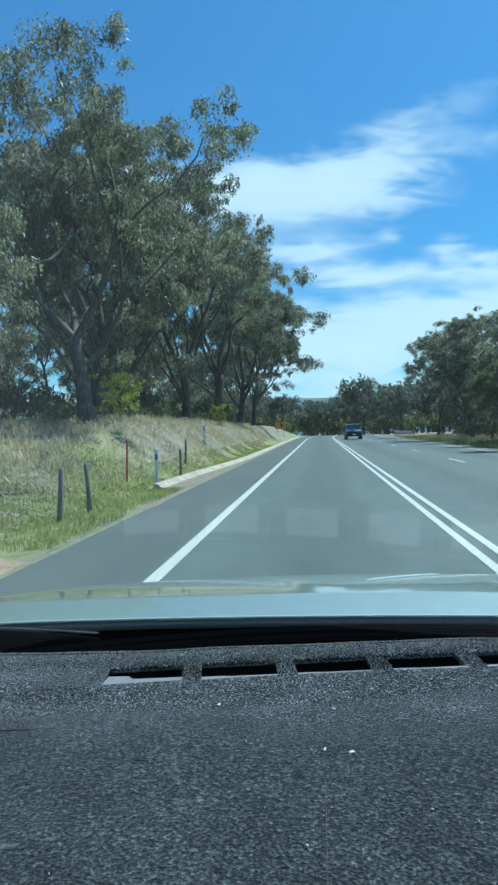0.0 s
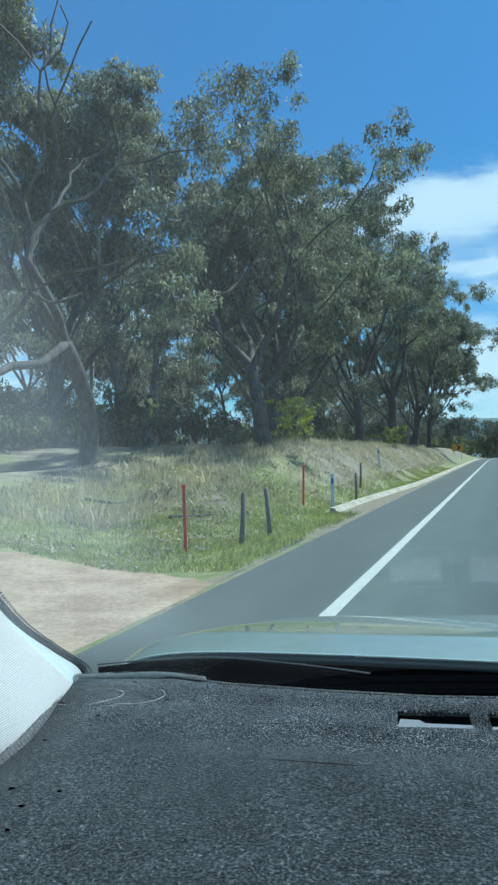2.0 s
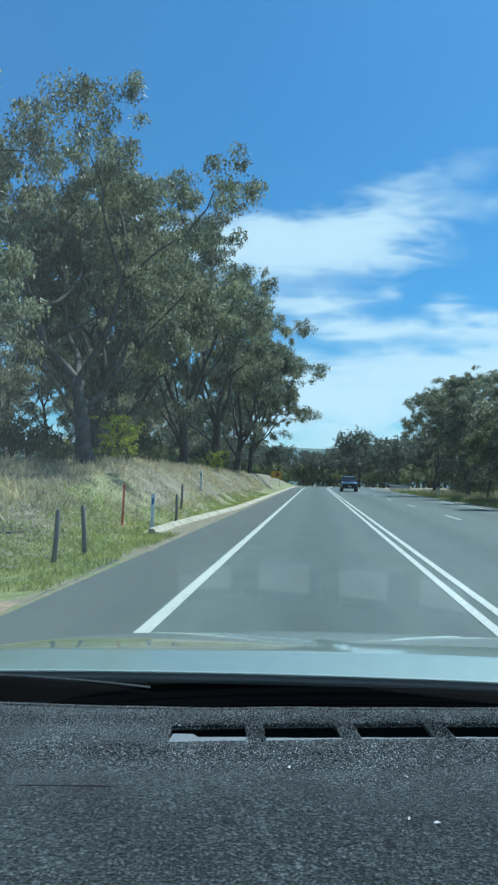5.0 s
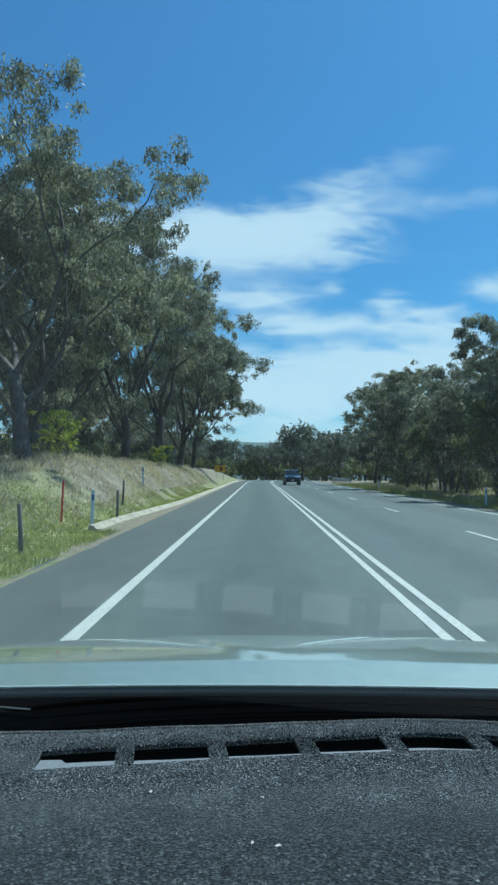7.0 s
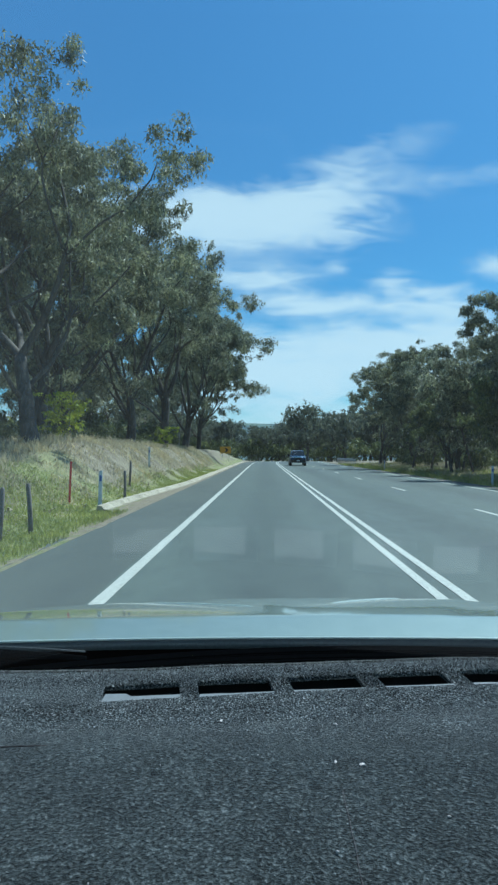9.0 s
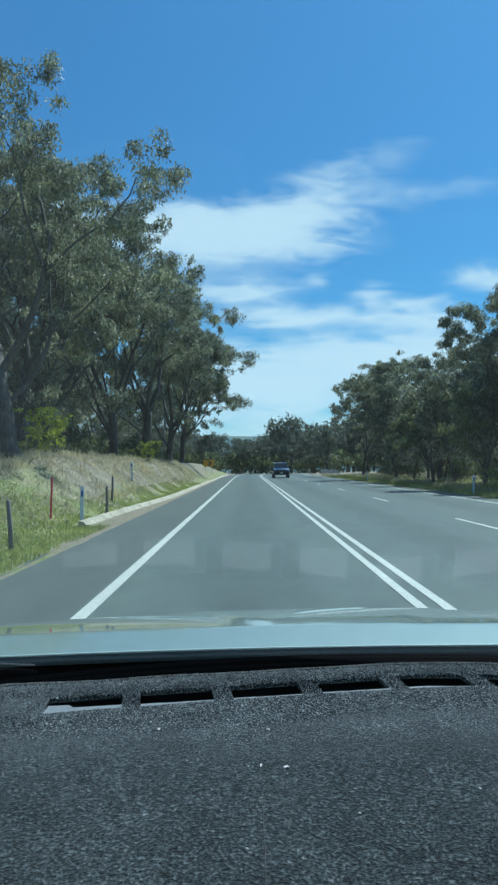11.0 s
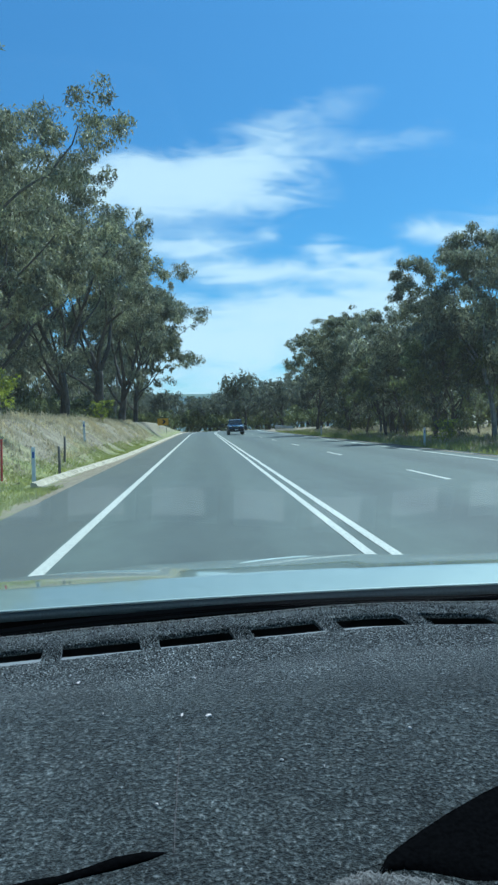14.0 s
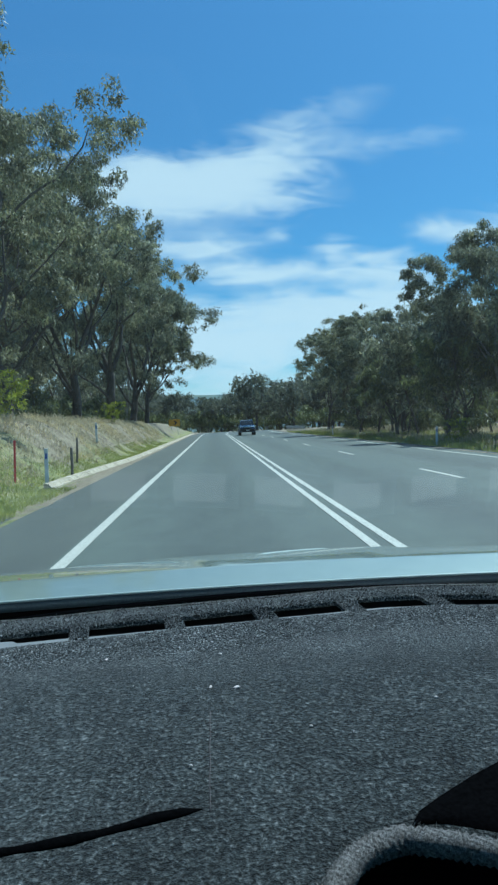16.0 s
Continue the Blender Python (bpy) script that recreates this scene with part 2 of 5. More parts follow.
    k.l.new(gn.outputs[0], gt.inputs[1])
    col = k.mix(k.ramp(gt.outputs[0], ((0.42, (0, 0, 0)), (0.62, (1, 1, 1)))), col, k.ramp(k.noise(5, 5, 0.7), ((0.3, (0.17, 0.14, 0.095)), (0.7, (0.36, 0.30, 0.21)))))
    k.colour(k.mix(1.0, col, k.ramp(fine, ((0.25, (0.55, 0.55, 0.5)), (0.7, (1.15, 1.15, 1.15)))), 'MULTIPLY')).bump(fine, 0.9, 0.03)
    M["ground"] = k.m
    k = Mat("bare_earth", 0.95)
    mid, fine = k.noise(1.3, 5, 0.6), k.noise(60, 5, 0.7)
    col = k.ramp(mid, ((0.3, (0.27, 0.175, 0.100)), (0.7, (0.47, 0.345, 0.225))))
    stones = k.noise(14, 4, 0.7)
    col = k.mix(1.0, col, k.ramp(stones, ((0.36, (0.74, 0.72, 0.70)), (0.5, (1.0, 1.0, 1.0)), (0.68, (1.22, 1.22, 1.24)))), 'MULTIPLY')
    k.colour(k.mix(1.0, col, k.ramp(fine, ((0.25, (0.7, 0.7, 0.7)), (0.7, (1.1, 1.1, 1.1)))), 'MULTIPLY')).bump(stones, 0.8, 0.03)
    M["earth"] = k.m
    k = Mat("concrete", 0.85)
    mid, fine = k.noise(2.2, 5, 0.65), k.noise(70, 5, 0.7)
    col = k.ramp(mid, ((0.3, (0.27, 0.23, 0.155)), (0.65, (0.54, 0.48, 0.36))))
    k.colour(k.mix(1.0, col, k.ramp(fine, ((0.2, (0.8, 0.8, 0.8)), (0.6, (1, 1, 1)))), 'MULTIPLY')).bump(fine, 0.4, 0.004)
    M["concrete"] = k.m
    for nm, dark, light in (("bark_grey", (0.042, 0.036, 0.030), (0.165, 0.145, 0.120)), ("bark_pale", (0.16, 0.145, 0.125), (0.46, 0.43, 0.38))):
        k = Mat(nm, 0.9)
        run, blot = k.noise(9, 6, 0.65, 0.4, (1, 1, 0.16)), k.noise(1.1, 4)
        col = k.ramp(run, ((0.3, dark), (0.7, light)))
        k.colour(k.mix(1.0, col, k.ramp(blot, ((0.35, (0.6, 0.58, 0.56)), (0.65, (1.1, 1.1, 1.1)))), 'MULTIPLY')).bump(run, 0.8, 0.03)
        M[nm] = k.m
    M["leaf_olive"] = leaf_material("leaves_olive", (0.086, 0.098, 0.060), (0.43, 0.435, 0.275), 0.38)
    M["leaf_grey"] = leaf_material("leaves_grey_green", (0.090, 0.102, 0.070), (0.45, 0.46, 0.315), 0.38)
    M["leaf_green"] = leaf_material("leaves_green", (0.075, 0.098, 0.040), (0.270, 0.295, 0.125), 0.38)
    M["leaf_lime"] = leaf_material("leaves_lime", (0.20, 0.27, 0.022), (0.52, 0.55, 0.065), 0.5)
    # far leaves paler and flatter in tone, distance haze put into the colour
    M["leaf_far_hazed"] = leaf_material("leaves_far_hazed", (0.098, 0.112, 0.084), (0.185, 0.198, 0.146), 0.45)
    M["grass_green"] = leaf_material("grass_green", (0.255, 0.295, 0.078), (0.48, 0.50, 0.18), 0.5, 0.45)
    M["grass_straw"] = leaf_material("grass_straw", (0.44, 0.385, 0.25), (0.70, 0.62, 0.45), 0.55, 0.35)
    M["litter"] = leaf_material("litter", (0.13, 0.095, 0.06), (0.48, 0.42, 0.33), 0.1)
    # the car
    k = Mat("mat_carpet", 0.95)
    pile, tuft, wide = k.noise(400, 3, 0.70), k.noise(150, 3, 0.6), k.noise(14, 4, 0.6)
    sharp = k.noise(620, 2, 0.7)
    flat = k.ramp(pile, ((0.34, (0.0072, 0.0098, 0.0099)), (0.50, (0.0262, 0.0341, 0.0345)), (0.62, (0.074, 0.092, 0.093)), (0.75, (0.22, 0.255, 0.255))))
    # sparkle of sunlit fibres put into the grain colour towards the glass
    glint_pile = k.ramp(sharp, ((0.36, (0.0030, 0.0040, 0.0041)), (0.50, (0.0240, 0.0312, 0.0316)), (0.59, (0.102, 0.125, 0.126)), (0.70, (0.42, 0.47, 0.47))))
    cy, cr = k.n.new("ShaderNodeSeparateXYZ"), k.n.new("ShaderNodeMapRange")
    k.l.new(k.tc, cy.inputs[0])
    k.l.new(cy.outputs[1], cr.inputs[0])
    for key, val in (("From Min", 0.66), ("From Max", 0.76), ("To Min", 0.0), ("To Max", 1.0)):
        cr.inputs[key].default_value = val
    col = k.mix(cr.outputs[0], flat, glint_pile)
    col = k.mix(1.0, col, k.ramp(tuft, ((0.36, (0.80, 0.80, 0.80)), (0.62, (1.20, 1.22, 1.22)))), 'MULTIPLY')
    # broad mottling puts the shading of the uneven carpet into its colour
    k.colour(k.mix(1.0, col, k.ramp(wide, ((0.36, (0.84, 0.85, 0.85)), (0.64, (1.24, 1.26, 1.26)))), 'MULTIPLY')).bump(pile, 1.0, 0.004)
    k.p.inputs["Specular IOR Level"].default_value = 0.1
    k.p.inputs["Sheen Weight"].default_value = 0.20
    k.p.inputs["Sheen Roughness"].default_value = 0.28
    k.p.inputs["Sheen Tint"].default_value = (0.70, 0.84, 0.86, 1)
    M["carpet"] = k.m
    k = Mat("pile_fibre", 0.9)
    k.colour(k.ramp(k.island(), ((0.0, (0.004, 0.0052, 0.0054)), (0.55, (0.022, 0.028, 0.0285)), (0.88, (0.085, 0.103, 0.104)), (1.0, (0.34, 0.38, 0.38)))))
    k.p.inputs["Specular IOR Level"].default_value = 0.2
    M["pile"] = k.m
    k = Mat("binding_thread", 0.9)
    th = k.noise(760, 4, 0.75)
    k.colour(k.ramp(th, ((0.3, (0.020, 0.023, 0.024)), (0.7, (0.125, 0.140, 0.142))))).bump(th, 1.0, 0.003)
    tw = k.n.new("ShaderNodeTexWave")
    tw.bands_direction = 'DIAGONAL'
    tw.inputs["Scale"].default_value, tw.inputs["Distortion"].default_value, tw.inputs["Detail"].default_value = 130, 3.0, 2
    k.l.new(k.tc, tw.inputs["Vector"])
    k.colour(k.mix(1.0, k.ramp(th, ((0.34, (0.020, 0.026, 0.026)), (0.66, (0.26, 0.30, 0.295)))), k.ramp(tw.outputs["Color"], ((0.2, (0.74, 0.74, 0.74)), (0.7, (1.12, 1.12, 1.12)))), 'MULTIPLY'))
    M["binding"] = k.m
    k = Mat("pillar_fabric", 0.9)
    w1, w2 = k.noise(900, 2, 0.5), k.noise(5, 3)
    col = k.ramp(w1, ((0.3, (0.34, 0.38, 0.355)), (0.7, (0.49, 0.535, 0.50))))
    knit = None
    for axis, scale in (('Z', 150), ('Y', 120)):
        wv = k.n.new("ShaderNodeTexWave")
        wv.bands_direction = axis
        wv.inputs["Scale"].default_value, wv.inputs["Distortion"].default_value = scale, 0.25
        k.l.new(k.tc, wv.inputs["Vector"])
        knit = wv.outputs["Color"] if knit is None else k.mix(0.2, knit, wv.outputs["Color"])
    col = k.mix(1.0, col, k.ramp(knit, ((0.15, (0.78, 0.79, 0.80)), (0.6, (1.02, 1.02, 1.02)))), 'MULTIPLY')
    k.colour(k.mix(1.0, col, k.ramp(w2, ((0.3, (0.92, 0.92, 0.92)), (0.7, (1.04, 1.04, 1.04)))), 'MULTIPLY')).bump(knit, 0.3, 0.0010)
    M["fabric"] = k.m
    M["black_plastic"] = plain("black_plastic", (0.008, 0.009, 0.010), 0.6, 0, 300, 0.3, 0.25)
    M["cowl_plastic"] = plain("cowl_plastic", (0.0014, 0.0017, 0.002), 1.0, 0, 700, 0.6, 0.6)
    M["rubber"] = plain("rubber", (0.008, 0.009, 0.010), 0.8, 0, 200, 0.3, 0.2)
    M["seal_grey"] = plain("seal_rubber", (0.030, 0.040, 0.041), 0.75, 0, 260, 0.3, 0.3)
    M["thread"] = plain("pale_thread", (0.062, 0.068, 0.071), 0.95, 0, 300, 0.5, 0.3)
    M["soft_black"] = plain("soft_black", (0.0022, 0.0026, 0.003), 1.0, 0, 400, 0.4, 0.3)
    M["pale_floor"] = plain("pale_vent_floor", (0.55, 0.58, 0.58), 0.6, 0, 100, 0.1, 0.1)
    M["lip"] = plain("pale_plastic", (0.145, 0.18, 0.184), 0.55, 0, 200, 0.1, 0.1)
    M["trim"] = plain("dark_trim", (0.0035, 0.0045, 0.006), 1.0, 0, 250, 0.3, 0.1)
    M["mirror_shell"] = plain("mirror_shell", (0.020, 0.028, 0.028), 1.0, 0, 8, 0.1, 0.0)
    M["sail"] = plain("sail_plastic", (0.007, 0.009, 0.009), 0.6, 0, 60, 0.15, 0.05)
    M["sail_grey"] = plain("sail_inset_plastic", (0.115, 0.118, 0.100), 0.6, 0, 60, 0.2, 0.05)
    M["headliner"] = plain("headliner", (0.42, 0.43, 0.42), 0.9, 0, 400, 0.08, 0.2)
    k = Mat("silver_paint", 0.4, 0.35)
    fl, du = k.noise(40, 2), k.noise(5, 3)
    k.colour(k.ramp(fl, ((0.3, (0.232, 0.287, 0.245)), (0.7, (0.265, 0.322, 0.277))))).rough(du, 0.40, 0.50)
    k.p.inputs["Coat Weight"].default_value = 1.0
    k.p.inputs["Coat Roughness"].default_value = 0.06
    M["silver"] = k.m
    # pale colour stands in for the highlight along the bonnet's creases and rear edge
    M["crease"] = plain("crease_highlight_paint", (0.36, 0.42, 0.39), 0.45, 0.0, 60, 0.06, 0.02)
    k = Mat("blue_paint", 0.25, 0.35)
    k.colour((0.02, 0.075, 0.16)).rough(k.noise(14, 3), 0.2, 0.35)
    k.p.inputs["Coat Weight"].default_value = 0.6
    M["blue"] = k.m
    M["chrome"] = plain("chrome", (0.7, 0.7, 0.7), 0.15, 1.0, 30, 0.05, 0.02)
    M["lamp_glass"] = plain("lamp_glass", (0.75, 0.78, 0.8), 0.1, 0.2, 30, 0.05, 0.02)
    M["dark_glass"] = plain("dark_glass", (0.02, 0.025, 0.03), 0.05, 0.0, 5, 0.1, 0.0)
    M["crumb"] = plain("pale_crumb", (0.50, 0.51, 0.49), 0.8, 0, 300, 0.1, 0.1)
    # glass: clear, with gloss by the angle
    g = bpy.data.materials.new("windscreen_glass")
    g.use_nodes = True
    gn, gl = g.node_tree.nodes, g.node_tree.links
    gn.remove(gn["Principled BSDF"])
    tr, gs, fr, mx = (gn.new(s) for s in ("ShaderNodeBsdfTransparent", "ShaderNodeBsdfGlossy", "ShaderNodeFresnel", "ShaderNodeMixShader"))
    tr.inputs[0].default_value = (GLASS_TINT[0], GLASS_TINT[1], GLASS_TINT[2], 1)
    gs.inputs["Roughness"].default_value = 0.05
    gs.inputs["Color"].default_value = (0.9, 0.95, 0.95, 1)
    fr.inputs["IOR"].default_value = 1.45
    gl.new(fr.outputs[0], mx.inputs[0])
    gl.new(tr.outputs[0], mx.inputs[1])
    gl.new(gs.outputs[0], mx.inputs[2])
    # a thin film of dust that scatters the sun
    du, m2 = gn.new("ShaderNodeBsdfTranslucent"), gn.new("ShaderNodeMixShader")
    du.inputs[0].default_value = (0.75, 0.86, 0.86, 1)
    dn, dr, dt = gn.new("ShaderNodeTexNoise"), gn.new("ShaderNodeMapRange"), gn.new("ShaderNodeTexCoord")
    dn.inputs["Scale"].default_value, dn.inputs["Detail"].default_value = 3.0, 4
    dr.inputs["To Min"].default_value, dr.inputs["To Max"].default_value = DUST * 0.4, DUST * 1.6
    gl.new(dt.outputs["Object"], dn.inputs["Vector"])
    gl.new(dn.outputs[0], dr.inputs[0])
    # fades out towards the foot of the glass, more in the unwiped corner
    sp, rz, rx = gn.new("ShaderNodeSeparateXYZ"), gn.new("ShaderNodeMapRange"), gn.new("ShaderNodeMapRange")
    gl.new(dt.outputs["Object"], sp.inputs[0])
    gl.new(sp.outputs[2], rz.inputs[0])
    gl.new(sp.outputs[0], rx.inputs[0])
    for node, vals in ((rz, (1.235, 1.30, 0.06, 1.0)), (rx, (-0.44, -0.37, 3.2, 1.0))):
        for key, val in zip(("From Min", "From Max", "To Min", "To Max"), vals):
            node.inputs[key].default_value = val
    ma, mb = gn.new("ShaderNodeMath"), gn.new("ShaderNodeMath")
    ma.operation = mb.operation = 'MULTIPLY'
    gl.new(rz.outputs[0], ma.inputs[0])
    gl.new(rx.outputs[0], ma.inputs[1])
    gl.new(ma.outputs[0], mb.inputs[0])
    gl.new(dr.outputs[0], mb.inputs[1])
    # film thickens further to the left, standing in for a veil of sunlight
    rl, mc = gn.new("ShaderNodeMapRange"), gn.new("ShaderNodeMath")
    mc.operation = 'MULTIPLY'
    gl.new(sp.outputs[0], rl.inputs[0])
    for key, val in zip(("From Min", "From Max", "To Min", "To Max"), (-0.40, -0.06, 2.9, 0.80)):
        rl.inputs[key].default_value = val
    gl.new(mb.outputs[0], mc.inputs[0])
    gl.new(rl.outputs[0], mc.inputs[1])
    gl.new(mc.outputs[0], m2.inputs[0])
    gl.new(mx.outputs[0], m2.inputs[1])
    gl.new(du.outputs[0], m2.inputs[2])
    gl.new(m2.outputs[0], gn["Material Output"].inputs[0])
    M["glass"] = g
    # roadside
    M["post_wood"] = plain("weathered_wood", (0.16, 0.14, 0.12), 0.9, 0, 40, 0.4, 0.6)
    M["post_white"] = plain("white_plastic", (0.62, 0.63, 0.62), 0.6, 0, 40, 0.1, 0.1)
    M["post_red"] = plain("red_plastic", (0.62, 0.055, 0.045), 0.6, 0, 40, 0.15, 0.1)
    M["reflector"] = plain("blue_reflector", (0.03, 0.09, 0.32), 0.3, 0, 60, 0.2, 0.1)
    M["yellow"] = plain("yellow_sign_face", (0.62, 0.33, 0.02), 0.5, 0, 30, 0.1, 0.05)
    M["sign_black"] = plain("black_sign_ink", (0.015, 0.015, 0.015), 0.6)
    M["steel"] = plain("galvanised_steel", (0.42, 0.43, 0.43), 0.45, 0.7, 30, 0.15, 0.1)
    # distance haze is put into these blue-green field colours
    k = Mat("far_fields_hazed", 1.0)
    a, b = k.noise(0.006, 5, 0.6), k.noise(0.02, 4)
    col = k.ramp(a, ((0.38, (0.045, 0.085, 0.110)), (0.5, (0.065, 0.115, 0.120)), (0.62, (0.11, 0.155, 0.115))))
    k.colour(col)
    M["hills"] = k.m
    return M


M = make_materials()

# ---- mesh helpers ----


def part(name, verts, faces, material, parent=None, label="", smooth=True):
    me = bpy.data.meshes.new(name)
    me.from_pydata([tuple(map(float, v)) for v in verts], [], faces)
    me.materials.append(material)
    if smooth:
        me.polygons.foreach_set("use_smooth", [True] * len(me.polygons))
    me.update()
    ob = new(name, me)
    if parent is not None:
        ob.parent = parent
    if label:
        tagged(ob, label)
    return ob


def bm_part(name, bm, material, parent=None, label="", smooth=False):
    me = bpy.data.meshes.new(name)
    bmesh.ops.recalc_face_normals(bm, faces=bm.faces[:])
    bm.to_mesh(me)
    bm.free()
    me.materials.append(material)
    if smooth:
        me.polygons.foreach_set("use_smooth", [True] * len(me.polygons))
    ob = new(name, me)
    if parent is not None:
        ob.parent = parent
    if label:
        tagged(ob, label)
    return ob


def thing(name, label, category, at=(0, 0, 0), turn=0.0, group="", kind=""):
    e = tagged(new(name), label, category, group, kind)
    e.matrix_basis = pose(*at, 0, 0, turn)
    return e


def loft(rows, close=False):
    """A sheet of quads over equal rows of points."""
    verts = [p for r in rows for p in r]
    n = len(rows[0])
    faces = []
    for i in range(len(rows) - 1):
        for j in range(n if close else n - 1):
            k = (j + 1) % n
            faces.append((i * n + j, i * n + k, (i + 1) * n + k, (i + 1) * n + j))
    return verts, faces


def box_bm(size, at=(0, 0, 0), bevel=0.0, bm=None, turn=None):
    bm = bm or bmesh.new()
    m = Matrix.Translation(at) @ (turn or Matrix()) @ Matrix.Diagonal((*size, 1))
    got = bmesh.ops.create_cube(bm, size=1, matrix=m)
    if bevel:
        es = list({e for v in got["verts"] for e in v.link_edges})
        bmesh.ops.bevel(bm, geom=es, offset=bevel, segments=2, affect='EDGES', profile=0.6)
    return bm


def tube(path, radii, sides=7, verts=None, faces=None, cap=True):
    """A round rod along a path, appended to verts and faces."""
    verts = [] if verts is None else verts
    faces = [] if faces is None else faces
    start = len(verts)
    n = len(path)
    side = None
    for i, p in enumerate(path):
        d = (path[min(i + 1, n - 1)] - path[max(i - 1, 0)]).normalized()
        if side is None:
            side = d.orthogonal().normalized()
        side = (side - d * side.dot(d)).normalized()
        up = d.cross(side)
        for k in range(sides):
            a = 2 * math.pi * k / sides
            verts.append(p + (side * math.cos(a) + up * math.sin(a)) * radii[i])
    for i in range(n - 1):
        for k in range(sides):
            j = (k + 1) % sides
            faces.append((start + i * sides + k, start + i * sides + j, start + (i + 1) * sides + j, start + (i + 1) * sides + k))
    if cap:
        faces.append(tuple(start + k for k in reversed(range(sides))))
        faces.append(tuple(start + (n - 1) * sides + k for k in range(sides)))
    return verts, faces


def smooth01(a, b, x):
    t = min(1.0, max(0.0, (x - a) / (b - a)))
    return t * t * (3 - 2 * t)

# ---- the ground, the road ----
ROAD_L, ROAD_R = -3.25, 9.6
LINE_L, LINE_D, LINE_B, LINE_R = -1.6, 1.9, 5.45, 8.8
CREST = 118.0


def road_z(y):
    """The road is level up to its crest and falls away behind it."""
    return 0.0 if y < CREST else -0.00028 * min(y - CREST, 55) ** 2 - max(0, y - CREST - 55) * 0.0308 * (1 if y < 420 else 0) - (0.0308 * 247 if y >= 420 else 0)


def bend(y):
    """The road swings gently to the right past its far end."""
    return 0.0 if y < 95 else 0.0011 * (y - 95) ** 2


def bank(x, y):
    """Height of the verge over the road."""
    z = 0.0
    if x < ROAD_L:
        d = ROAD_L - x
        far = smooth01(13, 28, y)
        cut = 1.9 * smooth01(1.0, 4.2, d) + 0.5 * smooth01(5, 16, d)
        flat = -0.03 * smooth01(0.0, 0.8, d) + 0.25 * smooth01(1.5, 4.5, d) + 1.0 * smooth01(4.0, 13.0, d)
        near = flat * (1 - 0.45 * (1 - smooth01(3, 9, y)))
        z = near * (1 - far) + cut * far
        z *= 1 - smooth01(105, 150, y)
    elif x > ROAD_R:
        d = x - ROAD_R
        z = -0.12 * smooth01(0.1, 1.0, d) + 0.15 * smooth01(2, 8, d)
    away = min(abs(x - ROAD_L) if x < ROAD_L else abs(x - ROAD_R), 6) / 6 if (x < ROAD_L or x > ROAD_R) else 0
    z += 0.22 * away * noise.noise(Vector((x * 0.22, y * 0.16, 3.1)))
    z += 0.06 * away * noise.noise(Vector((x * 1.1, y * 0.9, 7.7)))
    return z


def ground_z(x, y):
    return road_z(y) + bank(x - bend(y), y)


def grade(a, b, n, power=1.0):
    return [a + (b - a) * (i / n) ** power for i in range(n + 1)]


def build_ground():
    xs = sorted(set([round(-v, 3) for v in grade(60, 2600, 16, 2.2)] + [round(v, 3) for v in grade(-58, -16, 22)] + [round(v, 3) for v in grade(-15, ROAD_L, 46)]
                    + [-2.5, 0, 3, 6, 9.0] + [round(v, 3) for v in grade(ROAD_R, 24, 34)] + [round(v, 3) for v in grade(26, 60, 14)] + [round(v, 3) for v in grade(70, 2600, 16, 2.2)]))
    ys = sorted(set([-800, -300, -120, -60] + [round(v, 3) for v in grade(-40, -2, 14)] + [round(v, 3) for v in grade(-1, 60, 110)] + [round(v, 3) for v in grade(61.5, 160, 60)]
                    + [round(v, 3) for v in grade(165, 420, 34)] + [round(v, 3) for v in grade(440, 3200, 22, 1.6)]))
    rows = []
    for y in ys:
        row = []
        for x in xs:
            xx = x + bend(y) if y < 420 else x
            z = ground_z(xx, y) - (0.06 if ROAD_L < x < ROAD_R else 0.0)
            row.append((xx, y, z))
        rows.append(row)
    v, f = loft(rows)
    tagged(part("ground", v, f, M["ground"]), "straw-dry and green grass verge and paddock beside the road", "ground", kind="structure")


build_ground()


def ribbon(x0, x1, ya, yb, z, step=2.0, wobble=0.0, arch=0.0, across=1):
    n = max(1, int((yb - ya) / step))
    rows = []
    for i in range(n + 1):
        y = ya + (yb - ya) * i / n
        w = wobble * noise.noise(Vector((x0, y * 0.45, 0))) + wobble * 0.5 * noise.noise(Vector((x0, y * 2.3, 5)))
        rows.append([(x0 + bend(y) + (x1 - x0) * k / across + (w if k == 0 else 0), y, road_z(y) + z) for k in range(across + 1)])
    return loft(rows)


v, f = ribbon(LINE_L - 0.12, ROAD_R - 0.3, -60, 330, 0.0, 1.2, 0.0)
tagged(part("road", v, f, M["asphalt"]), "grey asphalt road rising to a low crest", "road", kind="structure")
v, f = ribbon(ROAD_L - 0.1, LINE_L - 0.12, -60, 330, -0.003, 0.25, 0.22)
tagged(part("road_shoulder", v, f, M["shoulder"]), "dusty asphalt shoulder with a ragged grass edge", "road shoulder", kind="structure")
v, f = ribbon(ROAD_R - 0.3, ROAD_R + 0.35, -60, 330, -0.008, 0.5, 0.0)
tagged(part("road_shoulder", v, f, M["shoulder"]), "narrow gravelly asphalt shoulder along the verge", "road shoulder", kind="structure")


def line(name, label, x, ya, yb, width):
    v, f = ribbon(x - width / 2, x + width / 2, ya, yb, 0.006, 1.5)
    tagged(part(name, v, f, M["paint"]), label, "road marking", kind="structure")


line("edge_line", "solid white painted edge line on the asphalt", LINE_L, -60, 330, 0.15)
line("centre_line", "solid white painted centre line, one of a pair", LINE_D - 0.13, -60, 330, 0.115)
line("centre_line", "solid white painted centre line, one of a pair", LINE_D + 0.13, -60, 330, 0.115)
line("edge_line", "solid white painted edge line on the asphalt", LINE_R, -60, 330, 0.12)
